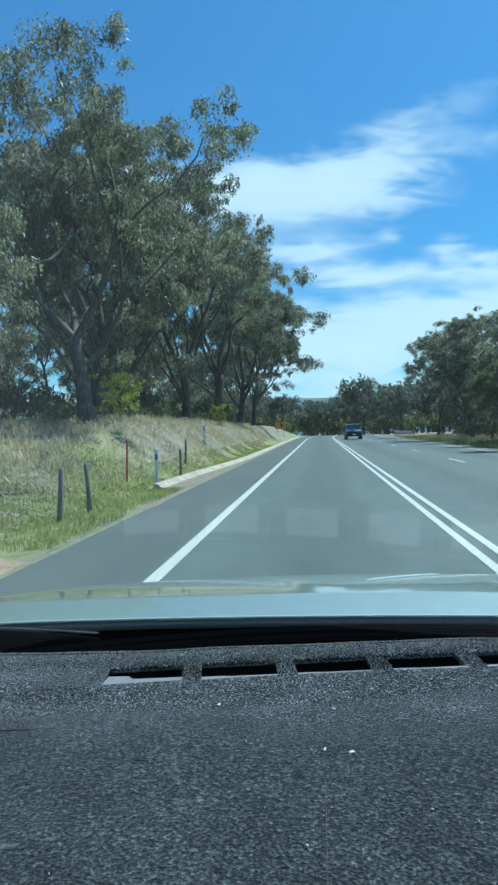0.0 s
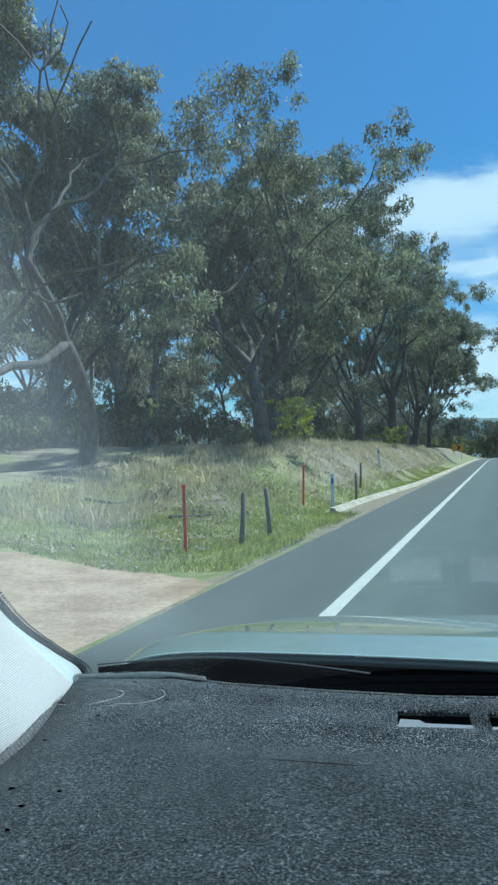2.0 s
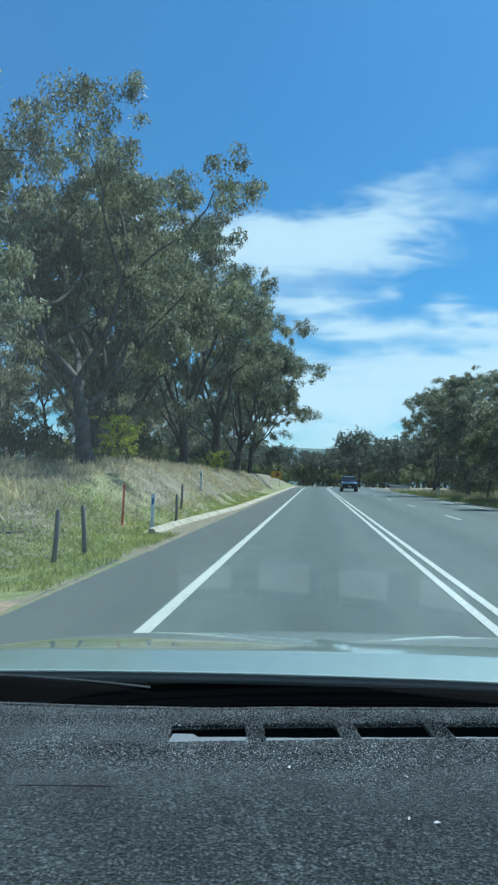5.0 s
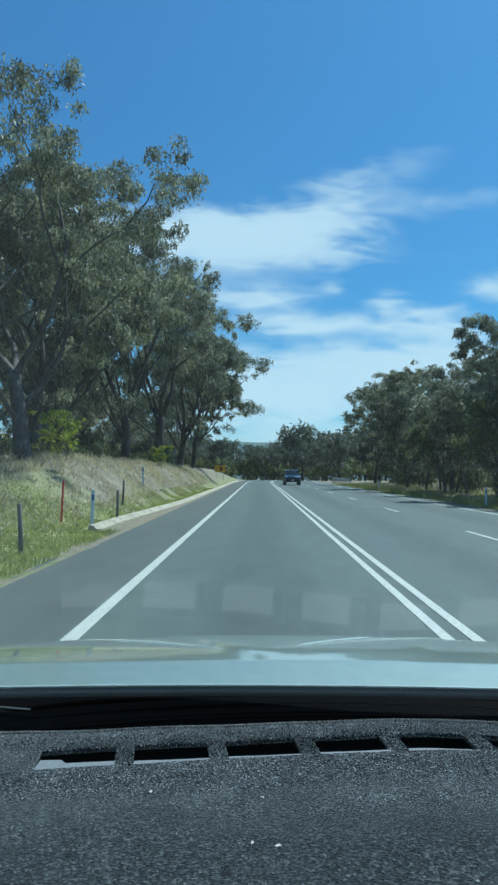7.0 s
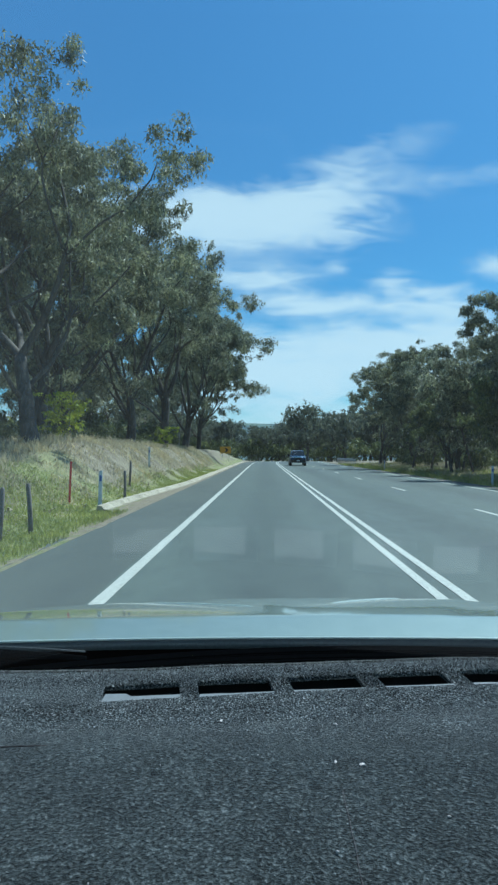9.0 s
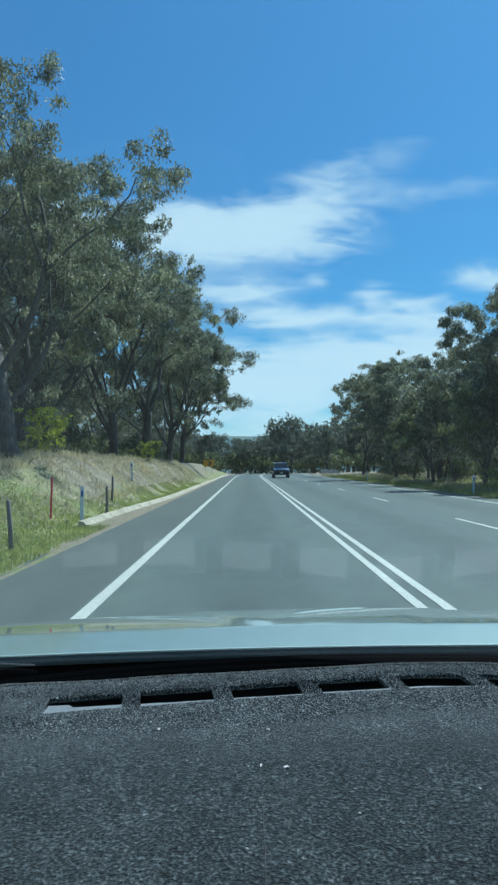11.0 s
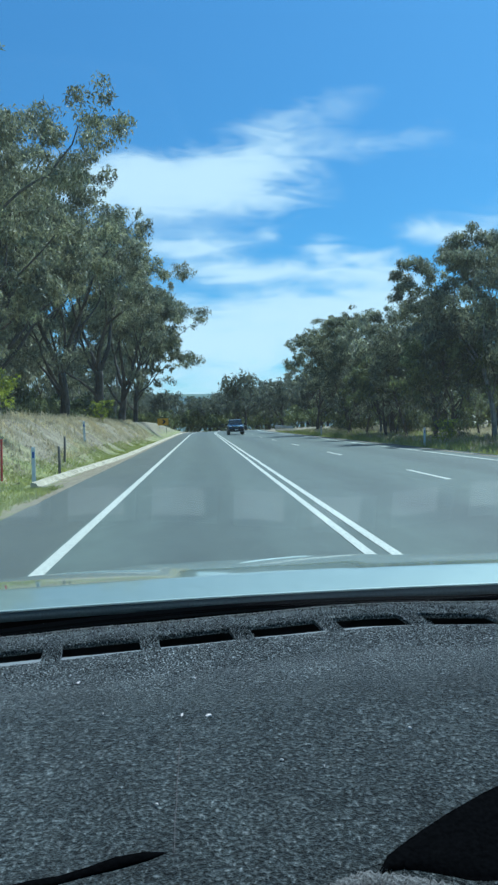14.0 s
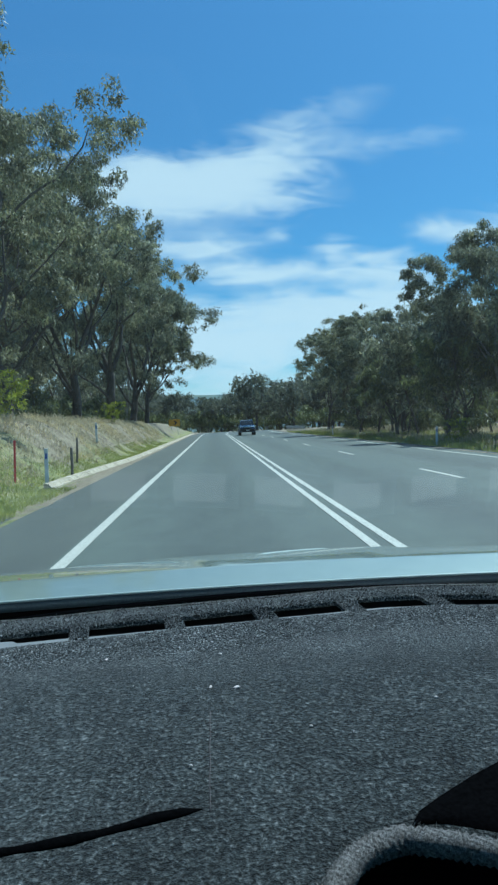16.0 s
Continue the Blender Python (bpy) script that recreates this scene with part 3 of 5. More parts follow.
for k in range(-3, 20):
    line("lane_dash", "short white painted dash of a broken lane line", LINE_B, 15.2 + k * 12.0, 18.4 + k * 12.0, 0.11)

# side track of bare earth
rows = []
for i in range(26):
    t = i / 25
    x = ROAD_L + 0.25 - 16 * t ** 1.5
    t = t ** 1.5
    c, w = 5.9 + 6.0 * t * t, 3.5 * (1 - 0.35 * t)
    row = []
    for k in range(13):
        s = k / 12 - 0.5
        y = c + 2 * w * s + 0.5 * noise.noise(Vector((x * 0.5, k, 2)))
        row.append((x, y, ground_z(x, y) - 0.04 + 0.052 * smooth01(0, 0.022, t) + 0.025 * smooth01(0.02, 0.1, t) - 0.09 * abs(2 * s) ** 4))
    rows.append(row)
v, f = loft(rows)
tagged(part("dirt_track", v, f, M["earth"]), "bare brown earth track leaving the road", "dirt track", kind="structure")

# concrete kerb at the foot of the cutting, in cast lengths
kerb = thing("kerb", "pale stained concrete kerb below the cutting", "kerb", kind="structure")
prof = ((0.0, -0.12), (0.0, 0.012), (-0.10, 0.02), (-0.16, 0.10), (-0.28, 0.115), (-0.31, -0.12))


def kerb_x(y):
    return -3.42 - 0.55 * (1 - smooth01(18, 36, y))


kerb_len = 2.4
for i in range(40):
    y0 = 18.0 + i * kerb_len
    rows = []
    for s in (0.006, 0.5, 0.994):
        y = y0 + kerb_len * s
        rows.append([(kerb_x(y) + bend(y) + a, y, road_z(y) + b) for a, b in prof])
    v, f = loft(rows)
    f += [tuple(range(6)), tuple(range(17, 11, -1))]
    part("kerb_stone", v, f, M["concrete"], kerb, smooth=False)

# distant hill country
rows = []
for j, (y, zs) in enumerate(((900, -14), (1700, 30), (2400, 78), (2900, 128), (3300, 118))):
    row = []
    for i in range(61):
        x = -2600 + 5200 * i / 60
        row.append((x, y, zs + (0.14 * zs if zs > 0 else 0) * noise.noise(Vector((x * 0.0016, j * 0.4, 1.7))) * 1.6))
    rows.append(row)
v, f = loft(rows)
tagged(part("distant_hills", v, f, M["hills"]), "far hills and paddocks coloured blue-green for haze", "hills", kind="structure")

# ---- trees ----


def foliage(rng, tips, per, size, spread, keep=1.0, droop=0.7, flat=0.72):
    """Many slim hanging leaves in dense rounded clumps round the branch ends."""
    pos = []
    for tip, s in tips:
        if rng.uniform() > keep:
            continue
        s *= rng.uniform(0.55, 1.15)
        for _ in range(3):
            n = max(4, int(per * s * s * rng.uniform(0.2, 0.5)))
            p = rng.normal(0, 1, (n, 3))
            p /= np.linalg.norm(p, axis=1)[:, None]
            p *= (rng.uniform(0.02, 1.0, n) ** 0.5)[:, None] * spread * s * rng.uniform(0.5, 0.85)
            p[:, 0:2] *= rng.uniform(0.75, 1.35, 2)
            p[:, 2] *= flat
            p[:, 2] -= 0.10 * spread + 0.35 * spread * rng.uniform(0, 1, n) ** 4
            pos.append(p + np.array(tip) + rng.normal(0, 0.42, 3) * spread * s * np.array((1, 1, 0.6)))
    pos = np.concatenate(pos)
    n = len(pos)
    ax = rng.normal(0, 1, (n, 3)) * (1 - droop * 0.5)
    ax[:, 2] -= droop * 1.3
    ax /= np.linalg.norm(ax, axis=1)[:, None]
    sd = np.cross(ax, rng.normal(0, 1, (n, 3)))
    sd /= np.linalg.norm(sd, axis=1)[:, None] + 1e-9
    ln = (size * rng.uniform(0.6, 1.4, n))[:, None]
    wd = ln * rng.uniform(0.14, 0.24, n)[:, None]
    v = np.stack([pos - sd * wd, pos + sd * wd, pos + ax * ln], 1).reshape(-1, 3)
    return v, np.arange(3 * n).reshape(-1, 3)


def quick_mesh(name, v, f, material):
    me = bpy.data.meshes.new(name)
    me.vertices.add(len(v))
    me.vertices.foreach_set("co", np.asarray(v, np.float32).ravel())
    k = f.shape[1]
    me.loops.add(f.size)
    me.loops.foreach_set("vertex_index", f.astype(np.int32).ravel())
    me.polygons.add(len(f))
    me.polygons.foreach_set("loop_start", np.arange(0, f.size, k, dtype=np.int32))
    me.materials.append(material)
    me.update(calc_edges=True)
    return me


def grow(rng, rods, tips, p, d, length, radius, level, top, wander, spread):
    """One limb with its forks; ends collect in tips."""
    steps = 5 if level < 3 else 3
    path, radii = [p.copy()], [radius]
    end = radius * (0.62 if level < top else 0.25)
    for i in range(steps):
        d = (d + Vector(rng.normal(0, wander, 3)) + Vector((0, 0, 0.05 * level))).normalized()
        p = p + d * (length / steps)
        path.append(p.copy())
        radii.append(radius + (end - radius) * (i + 1) / steps)
        if level >= 2 and i >= steps - 3 and rng.uniform() < 0.5:
            tips.append((tuple(p + Vector(rng.normal(0, 0.4, 3))), rng.uniform(0.5, 0.85)))
    rods.append((path, radii, level))
    if level >= top:
        tips.append((tuple(p), rng.uniform(0.75, 1.2)))
        return
    kids = 3 if (level == 1 or rng.uniform() < 0.35) else 2
    turn0 = rng.uniform(0, 2 * math.pi)
    for k in range(kids):
        a = turn0 + k * 2 * math.pi / kids + rng.uniform(-0.5, 0.5)
        tilt = radians(rng.uniform(*spread))
        side = d.orthogonal().normalized()
        q = Matrix.Rotation(a, 3, d) @ side
        nd = (d * math.cos(tilt) + q * math.sin(tilt)).normalized()
        grow(rng, rods, tips, p.copy(), nd, length * rng.uniform(0.62, 0.88), end * rng.uniform(0.75, 0.95), level + 1, top, wander, spread)


def make_tree(name, seed, label, height, girth, bole, top, per, leaf, clump, bark, leaves, spread=(22, 48), lean=0.08, wander=0.10, side_limbs=2, group="roadside gum trees", category="tree", keep=0.72):
    rng = np.random.default_rng(seed)
    rods, tips = [], []
    p, d = Vector((0, 0, -0.25)), Vector((rng.normal(0, lean), rng.normal(0, lean), 1)).normalized()
    path, radii = [p.copy()], [girth * 1.45]
    n = 8
    for i in range(n):
        d = (d + Vector(rng.normal(0, wander * 0.55, 3))).normalized()
        d.z = max(d.z, 0.6)
        p = p + d * (bole / n)
        path.append(p.copy())
        radii.append(girth * (1.08 - 0.35 * (i + 1) / n))
        if i >= 3 and side_limbs and rng.uniform() < side_limbs / 4:
            a = rng.uniform(0, 2 * math.pi)
            nd = (d * 0.55 + Vector((math.cos(a), math.sin(a), 0.25)) * 0.8).normalized()
            rods.append([])
            grow(rng, rods[-1], tips, p.copy(), nd, (height - bole) * 0.36, girth * 0.38, 2, top, wander, spread)
    kids = 3
    turn0 = rng.uniform(0, 6.28)
    for k in range(kids):
        a, tilt = turn0 + k * 2.1 + rng.uniform(-0.4, 0.4), radians(rng.uniform(14, 38))
        q = Matrix.Rotation(a, 3, d) @ d.orthogonal().normalized()
        nd = (d * math.cos(tilt) + q * math.sin(tilt)).normalized()
        rods.append([])
        grow(rng, rods[-1], tips, p.copy(), nd, (height - bole) * rng.uniform(0.34, 0.46), girth * 0.52, 1, top, wander, spread)
    base = thing(name, label, category, group=group)
    v, f = tube(path, radii, 10)
    trunk = part("trunk", v, f, bark, base)
    for limb in rods:
        v, f = [], []
        for path, radii, level in limb:
            if level > (3 if leaf < 0.3 else 2) or (level > 1 and leaf > 0.8):
                continue                        # twigs hidden in the far crowns
            tube(path, radii, 6 if level < 2 else (4 if level < 3 else 3), v, f, cap=False)
        part("limb", v, f, bark, trunk)
    if per:
        lv, lf = foliage(rng, tips, per, leaf, clump, keep)
        crown = new("crown", quick_mesh("crown", lv, lf, leaves))
        crown.parent = base
    return base


models = {
    "near": make_tree("gum_tree", 19, "large roadside eucalyptus with spreading grey limbs and fine olive leaves", 15.5, 0.36, 4.4, 4, 620, 0.19, 1.08, M["bark_grey"], M["leaf_olive"], (24, 50), 0.18, 0.16, side_limbs=3),
    "big": make_tree("gum_tree", 11, "large spreading eucalyptus with heavy grey limbs and olive leaves", 17, 0.42, 5.0, 4, 520, 0.24, 1.15, M["bark_grey"], M["leaf_olive"], (22, 46)),
    "wide": make_tree("gum_tree", 27, "broad eucalyptus with a dense dark olive crown", 15.5, 0.36, 3.8, 4, 520, 0.24, 1.15, M["bark_grey"], M["leaf_grey"], (26, 52), side_limbs=3),
    "tall": make_tree("gum_tree", 35, "slender pale-limbed eucalyptus with a high open crown", 17.5, 0.24, 7.5, 4, 440, 0.24, 1.0, M["bark_pale"], M["leaf_grey"], (16, 38), side_limbs=1),
    "mid": make_tree("gum_tree", 42, "middling eucalyptus with grey bark and leaning stems", 12.5, 0.24, 3.6, 4, 360, 0.25, 0.98, M["bark_grey"], M["leaf_olive"], (22, 48), 0.16),
    "thin": make_tree("gum_tree", 58, "young thin-stemmed eucalyptus in a thicket", 11.0, 0.13, 4.5, 3, 120, 0.36, 1.25, M["bark_grey"], M["leaf_grey"], (18, 40), 0.14),
    "she": make_tree("sheoak_tree", 63, "weeping feathery olive-green roadside tree", 9.0, 0.17, 3.2, 4, 190, 0.28, 0.90, M["bark_grey"], M["leaf_green"], (20, 44), 0.1, side_limbs=4),
    "back": make_tree("gum_tree", 45, "middling eucalyptus standing back in the woods", 12.5, 0.22, 4.2, 3, 230, 0.36, 1.45, M["bark_grey"], M["leaf_grey"], (20, 46), 0.12),
    "backtall": make_tree("gum_tree", 36, "slender pale-limbed eucalyptus standing back in the woods", 16.0, 0.2, 7.0, 3, 230, 0.36, 1.45, M["bark_pale"], M["leaf_grey"], (16, 38), 0.1, side_limbs=1),
    "far": make_tree("gum_tree", 71, "distant eucalyptus in the line of trees beyond the road", 14.0, 0.30, 4.0, 3, 60, 0.80, 2.0, M["bark_grey"], M["leaf_far_hazed"], (22, 48), side_limbs=2, group="far belt of trees"),
    "farb": make_tree("gum_tree", 77, "distant rounded eucalyptus in the line of trees beyond the road", 11.5, 0.26, 2.5, 3, 60, 0.80, 2.0, M["bark_grey"], M["leaf_far_hazed"], (26, 54), side_limbs=3, group="far belt of trees"),
    "dead": make_tree("dead_tree", 85, "bare dead tree with twisted grey branches", 15.5, 0.30, 4.6, 4, 0, 0.25, 1, M["bark_grey"], None, (26, 62), 0.14, 0.30, side_limbs=2, group="dead trees"),
    "scrub": make_tree("bush", 93, "low dull green bush among the trunks", 3.2, 0.06, 0.5, 3, 26, 0.34, 0.62, M["bark_grey"], M["leaf_green"], (26, 60), side_limbs=4, group="verge bushes", category="bush"),
    "lime": make_tree("sapling", 97, "bright lime-green sapling on the verge", 3.2, 0.035, 0.9, 3, 60, 0.16, 0.36, M["bark_grey"], M["leaf_lime"], (20, 50), side_limbs=4, group="verge bushes", category="sapling"),
}
fresh = set(models)


def plant(kind, x, y, turn=0.0, size=1.0, tall=1.0, sink=0.1):
    z = ground_z(x, y) - sink
    m = pose(x, y, z, 0, 0, turn)
    ob = models[kind]
    if kind in fresh:
        fresh.discard(kind)
        ob.matrix_basis = m @ Matrix.Diagonal((size, size, size * tall, 1))
        return ob
    got = copy_thing(ob, m)
    got.matrix_basis = m @ Matrix.Diagonal((size, size, size * tall, 1))
    return got


# left of the road, nearest first
for row in (("big", -10.6, 33.0, 20, 0.80), ("near", -19.0, 18.5, 130, 0.74), ("near", -8.6, 26.0, 20, 0.88), ("tall", -16.5, 29.0, 60, 0.9), ("big", -11.0, 39.0, 200, 0.85),
            ("wide", -9.0, 47.0, 15, 0.92), ("big", -8.6, 60.0, 290, 0.95), ("wide", -8.0, 72.0, 80, 1.02), ("mid", -8.0, 86.0, 10, 1.2), ("wide", -9.5, 102.0, 40, 0.9),
            ("dead", -12.9, 20.2, 40, 1.0), ("near", -22.5, 11.5, 250, 1.05), ("tall", -21.5, 22.5, 160, 1.05), ("wide", -18.5, 27.0, 240, 1.05)):
    plant(*row)
# right of the road
for row in (("wide", 17.5, 31.0, 310, 0.62), ("tall", 15.8, 37.0, 20, 0.60), ("mid", 15.2, 45.0, 130, 0.68), ("she", 13.6, 51.0, 30, 0.7), ("wide", 16.0, 58.0, 170, 0.66),
            ("mid", 14.5, 68.0, 250, 0.82), ("big", 17.5, 78.0, 45, 0.66), ("mid", 14.5, 88.0, 5, 0.85), ("wide", 17.0, 99.0, 120, 0.68), ("she", 14.4, 40.0, 200, 0.7),
            ("mid", 18.5, 26.0, 60, 0.75), ("dead", 20.0, 118.0, 100, 0.9)):
    plant(*row)
# the woods behind
rw = random.Random(5)
for k in range(15):
    plant("thin", rw.uniform(13.4, 18.5), 29 + 2.9 * k + rw.uniform(-1, 1), rw.uniform(0, 360), rw.uniform(0.55, 0.78))
for k in range(24):
    y = rw.uniform(26, 112)
    x = -rw.uniform(15, 40)
    if k % 3 == 0:
        x = -rw.uniform(11.5, 17)
        y = rw.uniform(30, 112)
    plant(rw.choice(("thin", "back", "backtall", "thin")), x, y, rw.uniform(0, 360), rw.uniform(0.75, 1.1))
for k in range(34):
    plant(rw.choice(("thin", "thin", "backtall")), -rw.uniform(13, 36), rw.uniform(30, 115), rw.uniform(0, 360), rw.uniform(0.6, 0.95))
for k in range(30):
    plant("scrub", -rw.uniform(24, 44), rw.uniform(26, 118), rw.uniform(0, 360), rw.uniform(0.9, 1.5))
for k in range(15):
    plant(rw.choice(("far", "farb", "thin")), -rw.uniform(34, 80), rw.uniform(6, 85), rw.uniform(0, 360), rw.uniform(0.7, 0.95))
for k in range(30):
    y = rw.uniform(34, 120)
    plant(rw.choice(("thin", "back", "she", "thin")), rw.uniform(17, 40) + (y > 90) * 4, y, rw.uniform(0, 360), rw.uniform(0.6, 0.85))
for k in range(14):
    plant(rw.choice(("far", "farb")), rw.uniform(30, 80), rw.uniform(40, 120), rw.uniform(0, 360), rw.uniform(0.6, 0.85))
# the belt across the end of the road
for k in range(92):
    y = rw.uniform(140, 190)
    x = -40 + 1.5 * k + rw.uniform(-2, 2) + (y - 146) * 0.2
    plant(rw.choice(("far", "farb")), x, y, rw.uniform(0, 360), rw.uniform(0.62, 0.82) + 0.22 * smooth01(-6, 22, x))
for k in range(26):
    plant("farb", -45 + 6.2 * k + rw.uniform(-2, 2), rw.uniform(205, 250), rw.uniform(0, 360), rw.uniform(0.6, 0.85))
for k in range(44):
    plant("scrub", -30 + 2.6 * k + rw.uniform(-1, 1), rw.uniform(138, 160), rw.uniform(0, 360), rw.uniform(1.4, 2.2))
for k in range(14):
    y = 122 + k * 3.5
    plant(rw.choice(("far", "farb")), -13 - rw.uniform(0, 14), y, rw.uniform(0, 360), rw.uniform(0.7, 0.95))
for k in range(30):
    plant(rw.choice(("farb", "far")), -rw.uniform(62, 120), -10 + 3.6 * k + rw.uniform(-3, 3), rw.uniform(0, 360), rw.uniform(0.75, 1.0))
for k in range(26):
    plant("scrub", -rw.uniform(40, 62), 4 + 3.2 * k, rw.uniform(0, 360), rw.uniform(0.9, 1.6))
# bushes at the foot of the woods
for k in range(22):
    plant("scrub", -rw.uniform(9.6, 13.5), 40 + 3.0 * k + rw.uniform(-1, 1), rw.uniform(0, 360), rw.uniform(0.5, 0.95))
for k in range(20):
    plant("scrub", -rw.uniform(8.4, 11.0), 27 + 2.2 * k + rw.uniform(-1, 1), rw.uniform(0, 360), rw.uniform(0.26, 0.48))
for k in range(26):
    plant("scrub", rw.uniform(20, 34), 36 + 3.3 * k + rw.uniform(-2, 2), rw.uniform(0, 360), rw.uniform(0.8, 1.4))
for k in range(34):
    side = k % 3 != 0
    y = rw.uniform(34, 105)
    x = -rw.uniform(11.5, 17) if side else rw.uniform(14.0, 19)
    plant("scrub", x, y, rw.uniform(0, 360), rw.uniform(0.35, 0.8))
for k in range(16):
    plant("scrub", -rw.uniform(13.5, 30), 22 + 0.9 * k + rw.uniform(-1, 1), rw.uniform(0, 360), rw.uniform(0.6, 1.1))
for k in range(10):
    plant("scrub", -rw.uniform(26, 36), 11 + 1.6 * k, rw.uniform(0, 360), rw.uniform(1.0, 1.5))
plant("lime", -8.6, 30.5, 20, 0.8)
plant("lime", -7.4, 52.0, 120, 0.6)
plant("lime", 12.6, 36.0, 50, 0.5)

# ---- grass, litter ----


def blades(name, label, seed, count, where, height, material, category="grass"):
    rng = np.random.default_rng(seed)
    pts = where(rng, count)
    n = len(pts)
    a = rng.uniform(0, 2 * math.pi, n)
    h = height * rng.uniform(0.4, 1.25, n)
    w = rng.uniform(0.0025, 0.0065, n) * (1 + pts[:, 1] / 22)
    lean = rng.normal(0, 0.28, (n, 2)) * h[:, None]
    side = np.stack([np.cos(a), np.sin(a), 0 * a], 1) * w[:, None]
    tip = pts + np.stack([lean[:, 0], lean[:, 1], h], 1)
    midp = pts + np.stack([lean[:, 0] * 0.3, lean[:, 1] * 0.3, h * 0.6], 1)
    v = np.stack([pts - side, pts + side, midp + side * 0.7, tip, midp - side * 0.7], 1).reshape(-1, 3)
    f = np.arange(5 * n).reshape(-1, 5)
    tagged(new(name, quick_mesh(name, v, f, material)), label, category, kind="stuff")


def strip(xa, xb, ya, yb, power=1.8, clump=0.0, keep=None):
    def put(rng, n):
        y = ya + (yb - ya) * rng.uniform(0, 1, n) ** power
        x = xa + (xb - xa) * rng.uniform(0, 1, n)
        out = []
        for a, b in zip(x, y):
            if clump and noise.noise(Vector((a * 0.9, b * 0.7, clump))) < rng.uniform(-0.35, 0.3):
                continue
            if keep and not keep(a, b):
                continue
            out.append((a + bend(b), b, ground_z(a + bend(b), b) - 0.02))
        return np.array(out)
    return put


def off_track(a, b):
    t = (ROAD_L - a) / 16
    c, w = 5.9 + 6.0 * t * t, 3.5 * (1 - 0.35 * t)
    on_kerb = b > 17.8 and kerb_x(b) - 0.5 < a < 0
    return not (0 <= t <= 1 and abs(b - c) < w * 0.82) and not on_kerb


blades("verge_grass", "short green and yellow grass along the road's edge", 3, 100000, strip(-7.5, ROAD_L - 0.12, 3.5, 62, 1.7, 1.3, lambda a, b: off_track(a, b) and a > -7.5 + 2.2 * smooth01(16, 24, b)), 0.10, M["grass_green"])
blades("verge_grass", "short lush green grass beside the track", 5, 52000, strip(-10.5, ROAD_L - 0.3, 3.0, 21, 1.3, 0.0, off_track), 0.085, M["grass_green"])
blades("verge_grass", "tall straw-dry grass on the bank", 4, 100000, strip(-12.5, -5.0, 3.5, 75, 1.5, 4.4, lambda a, b: off_track(a, b) and (b > 18 or a < -7.0)), 0.17, M["grass_straw"])
blades("verge_grass", "tall dry grass tufts along the top of the bank", 7, 26000, strip(-11.5, -7.2, 12, 75, 1.3, 3.1, off_track), 0.36, M["grass_straw"])
blades("verge_grass", "green and yellow grass along the far verge", 6, 60000, strip(ROAD_R + 0.4, 16, 14, 95, 1.4, 2.2), 0.26, M["grass_green"])
blades("verge_grass", "straw-dry grass under the trees", 8, 30000, strip(12, 24, 18, 95, 1.4, 5.2), 0.40, M["grass_straw"])


def litter(name, label, seed, count, xa, xb, ya, yb):
    rng = np.random.default_rng(seed)
    p = strip(xa, xb, ya, yb, 1.6, 9.1, off_track)(rng, count)
    n = len(p)
    p[:, 2] += 0.03 + rng.uniform(0, 0.05, n)
    a = rng.uniform(0, 6.28, n)
    ln, wd = rng.uniform(0.02, 0.11, n)[:, None], rng.uniform(0.006, 0.022, n)[:, None]
    d = np.stack([np.cos(a), np.sin(a), rng.normal(0, 0.25, n)], 1)
    s = np.stack([-np.sin(a), np.cos(a), 0 * a], 1)
    v = np.stack([p - d * ln - s * wd, p + d * ln - s * wd, p + d * ln + s * wd, p - d * ln + s * wd], 1).reshape(-1, 3)
    tagged(new(name, quick_mesh(name, v, np.arange(4 * n).reshape(-1, 4), M["litter"])), label, "litter", kind="stuff")


litter("leaf_litter", "fallen bark strips, twigs and dry leaves on the bank", 12, 26000, -12, -4.6, 4, 75)
litter("leaf_litter", "fallen bark and twigs under the far trees", 13, 6000, 12, 20, 20, 80)

# fallen branches on the verge, each lying along the ground
for k, (x, y, a, s) in enumerate(((-7.0, 14.2, 60, 1.3), (-8.6, 17.0, 105, 2.0), (-7.4, 19.2, 140, 1.5), (-10.0, 15.5, 35, 2.4))):
    r = random.Random(k)
    ca, sa = math.cos(radians(a)), math.sin(radians(a))

    def lie(along, off, lift):
        px, py = along * ca - off * sa, along * sa + off * ca
        return Vector((px, py, ground_z(x + px, y + py) - ground_z(x, y) + lift))

    p = [lie(i * s / 6, 0.08 * s * math.sin(i * 1.1 + k), 0.02 + 0.03 * r.random()) for i in range(7)]
    v, f = tube(p, [0.045 * (1 - i / 9) for i in range(7)], 6)
    q = [p[3], lie(0.7 * s, 0.25 * s, 0.06), lie(0.82 * s, 0.42 * s, 0.10)]
    tube(q, [0.022, 0.016, 0.007], 5, v, f)
    ob = tagged(part("fallen_branch", v, f, M["bark_grey"]), "weathered fallen branch lying in the grass", "branch", "fallen branches")
    ob.matrix_basis = pose(x, y, ground_z(x, y), 0, 0, 0)

# ---- roadside posts, sign, rail ----


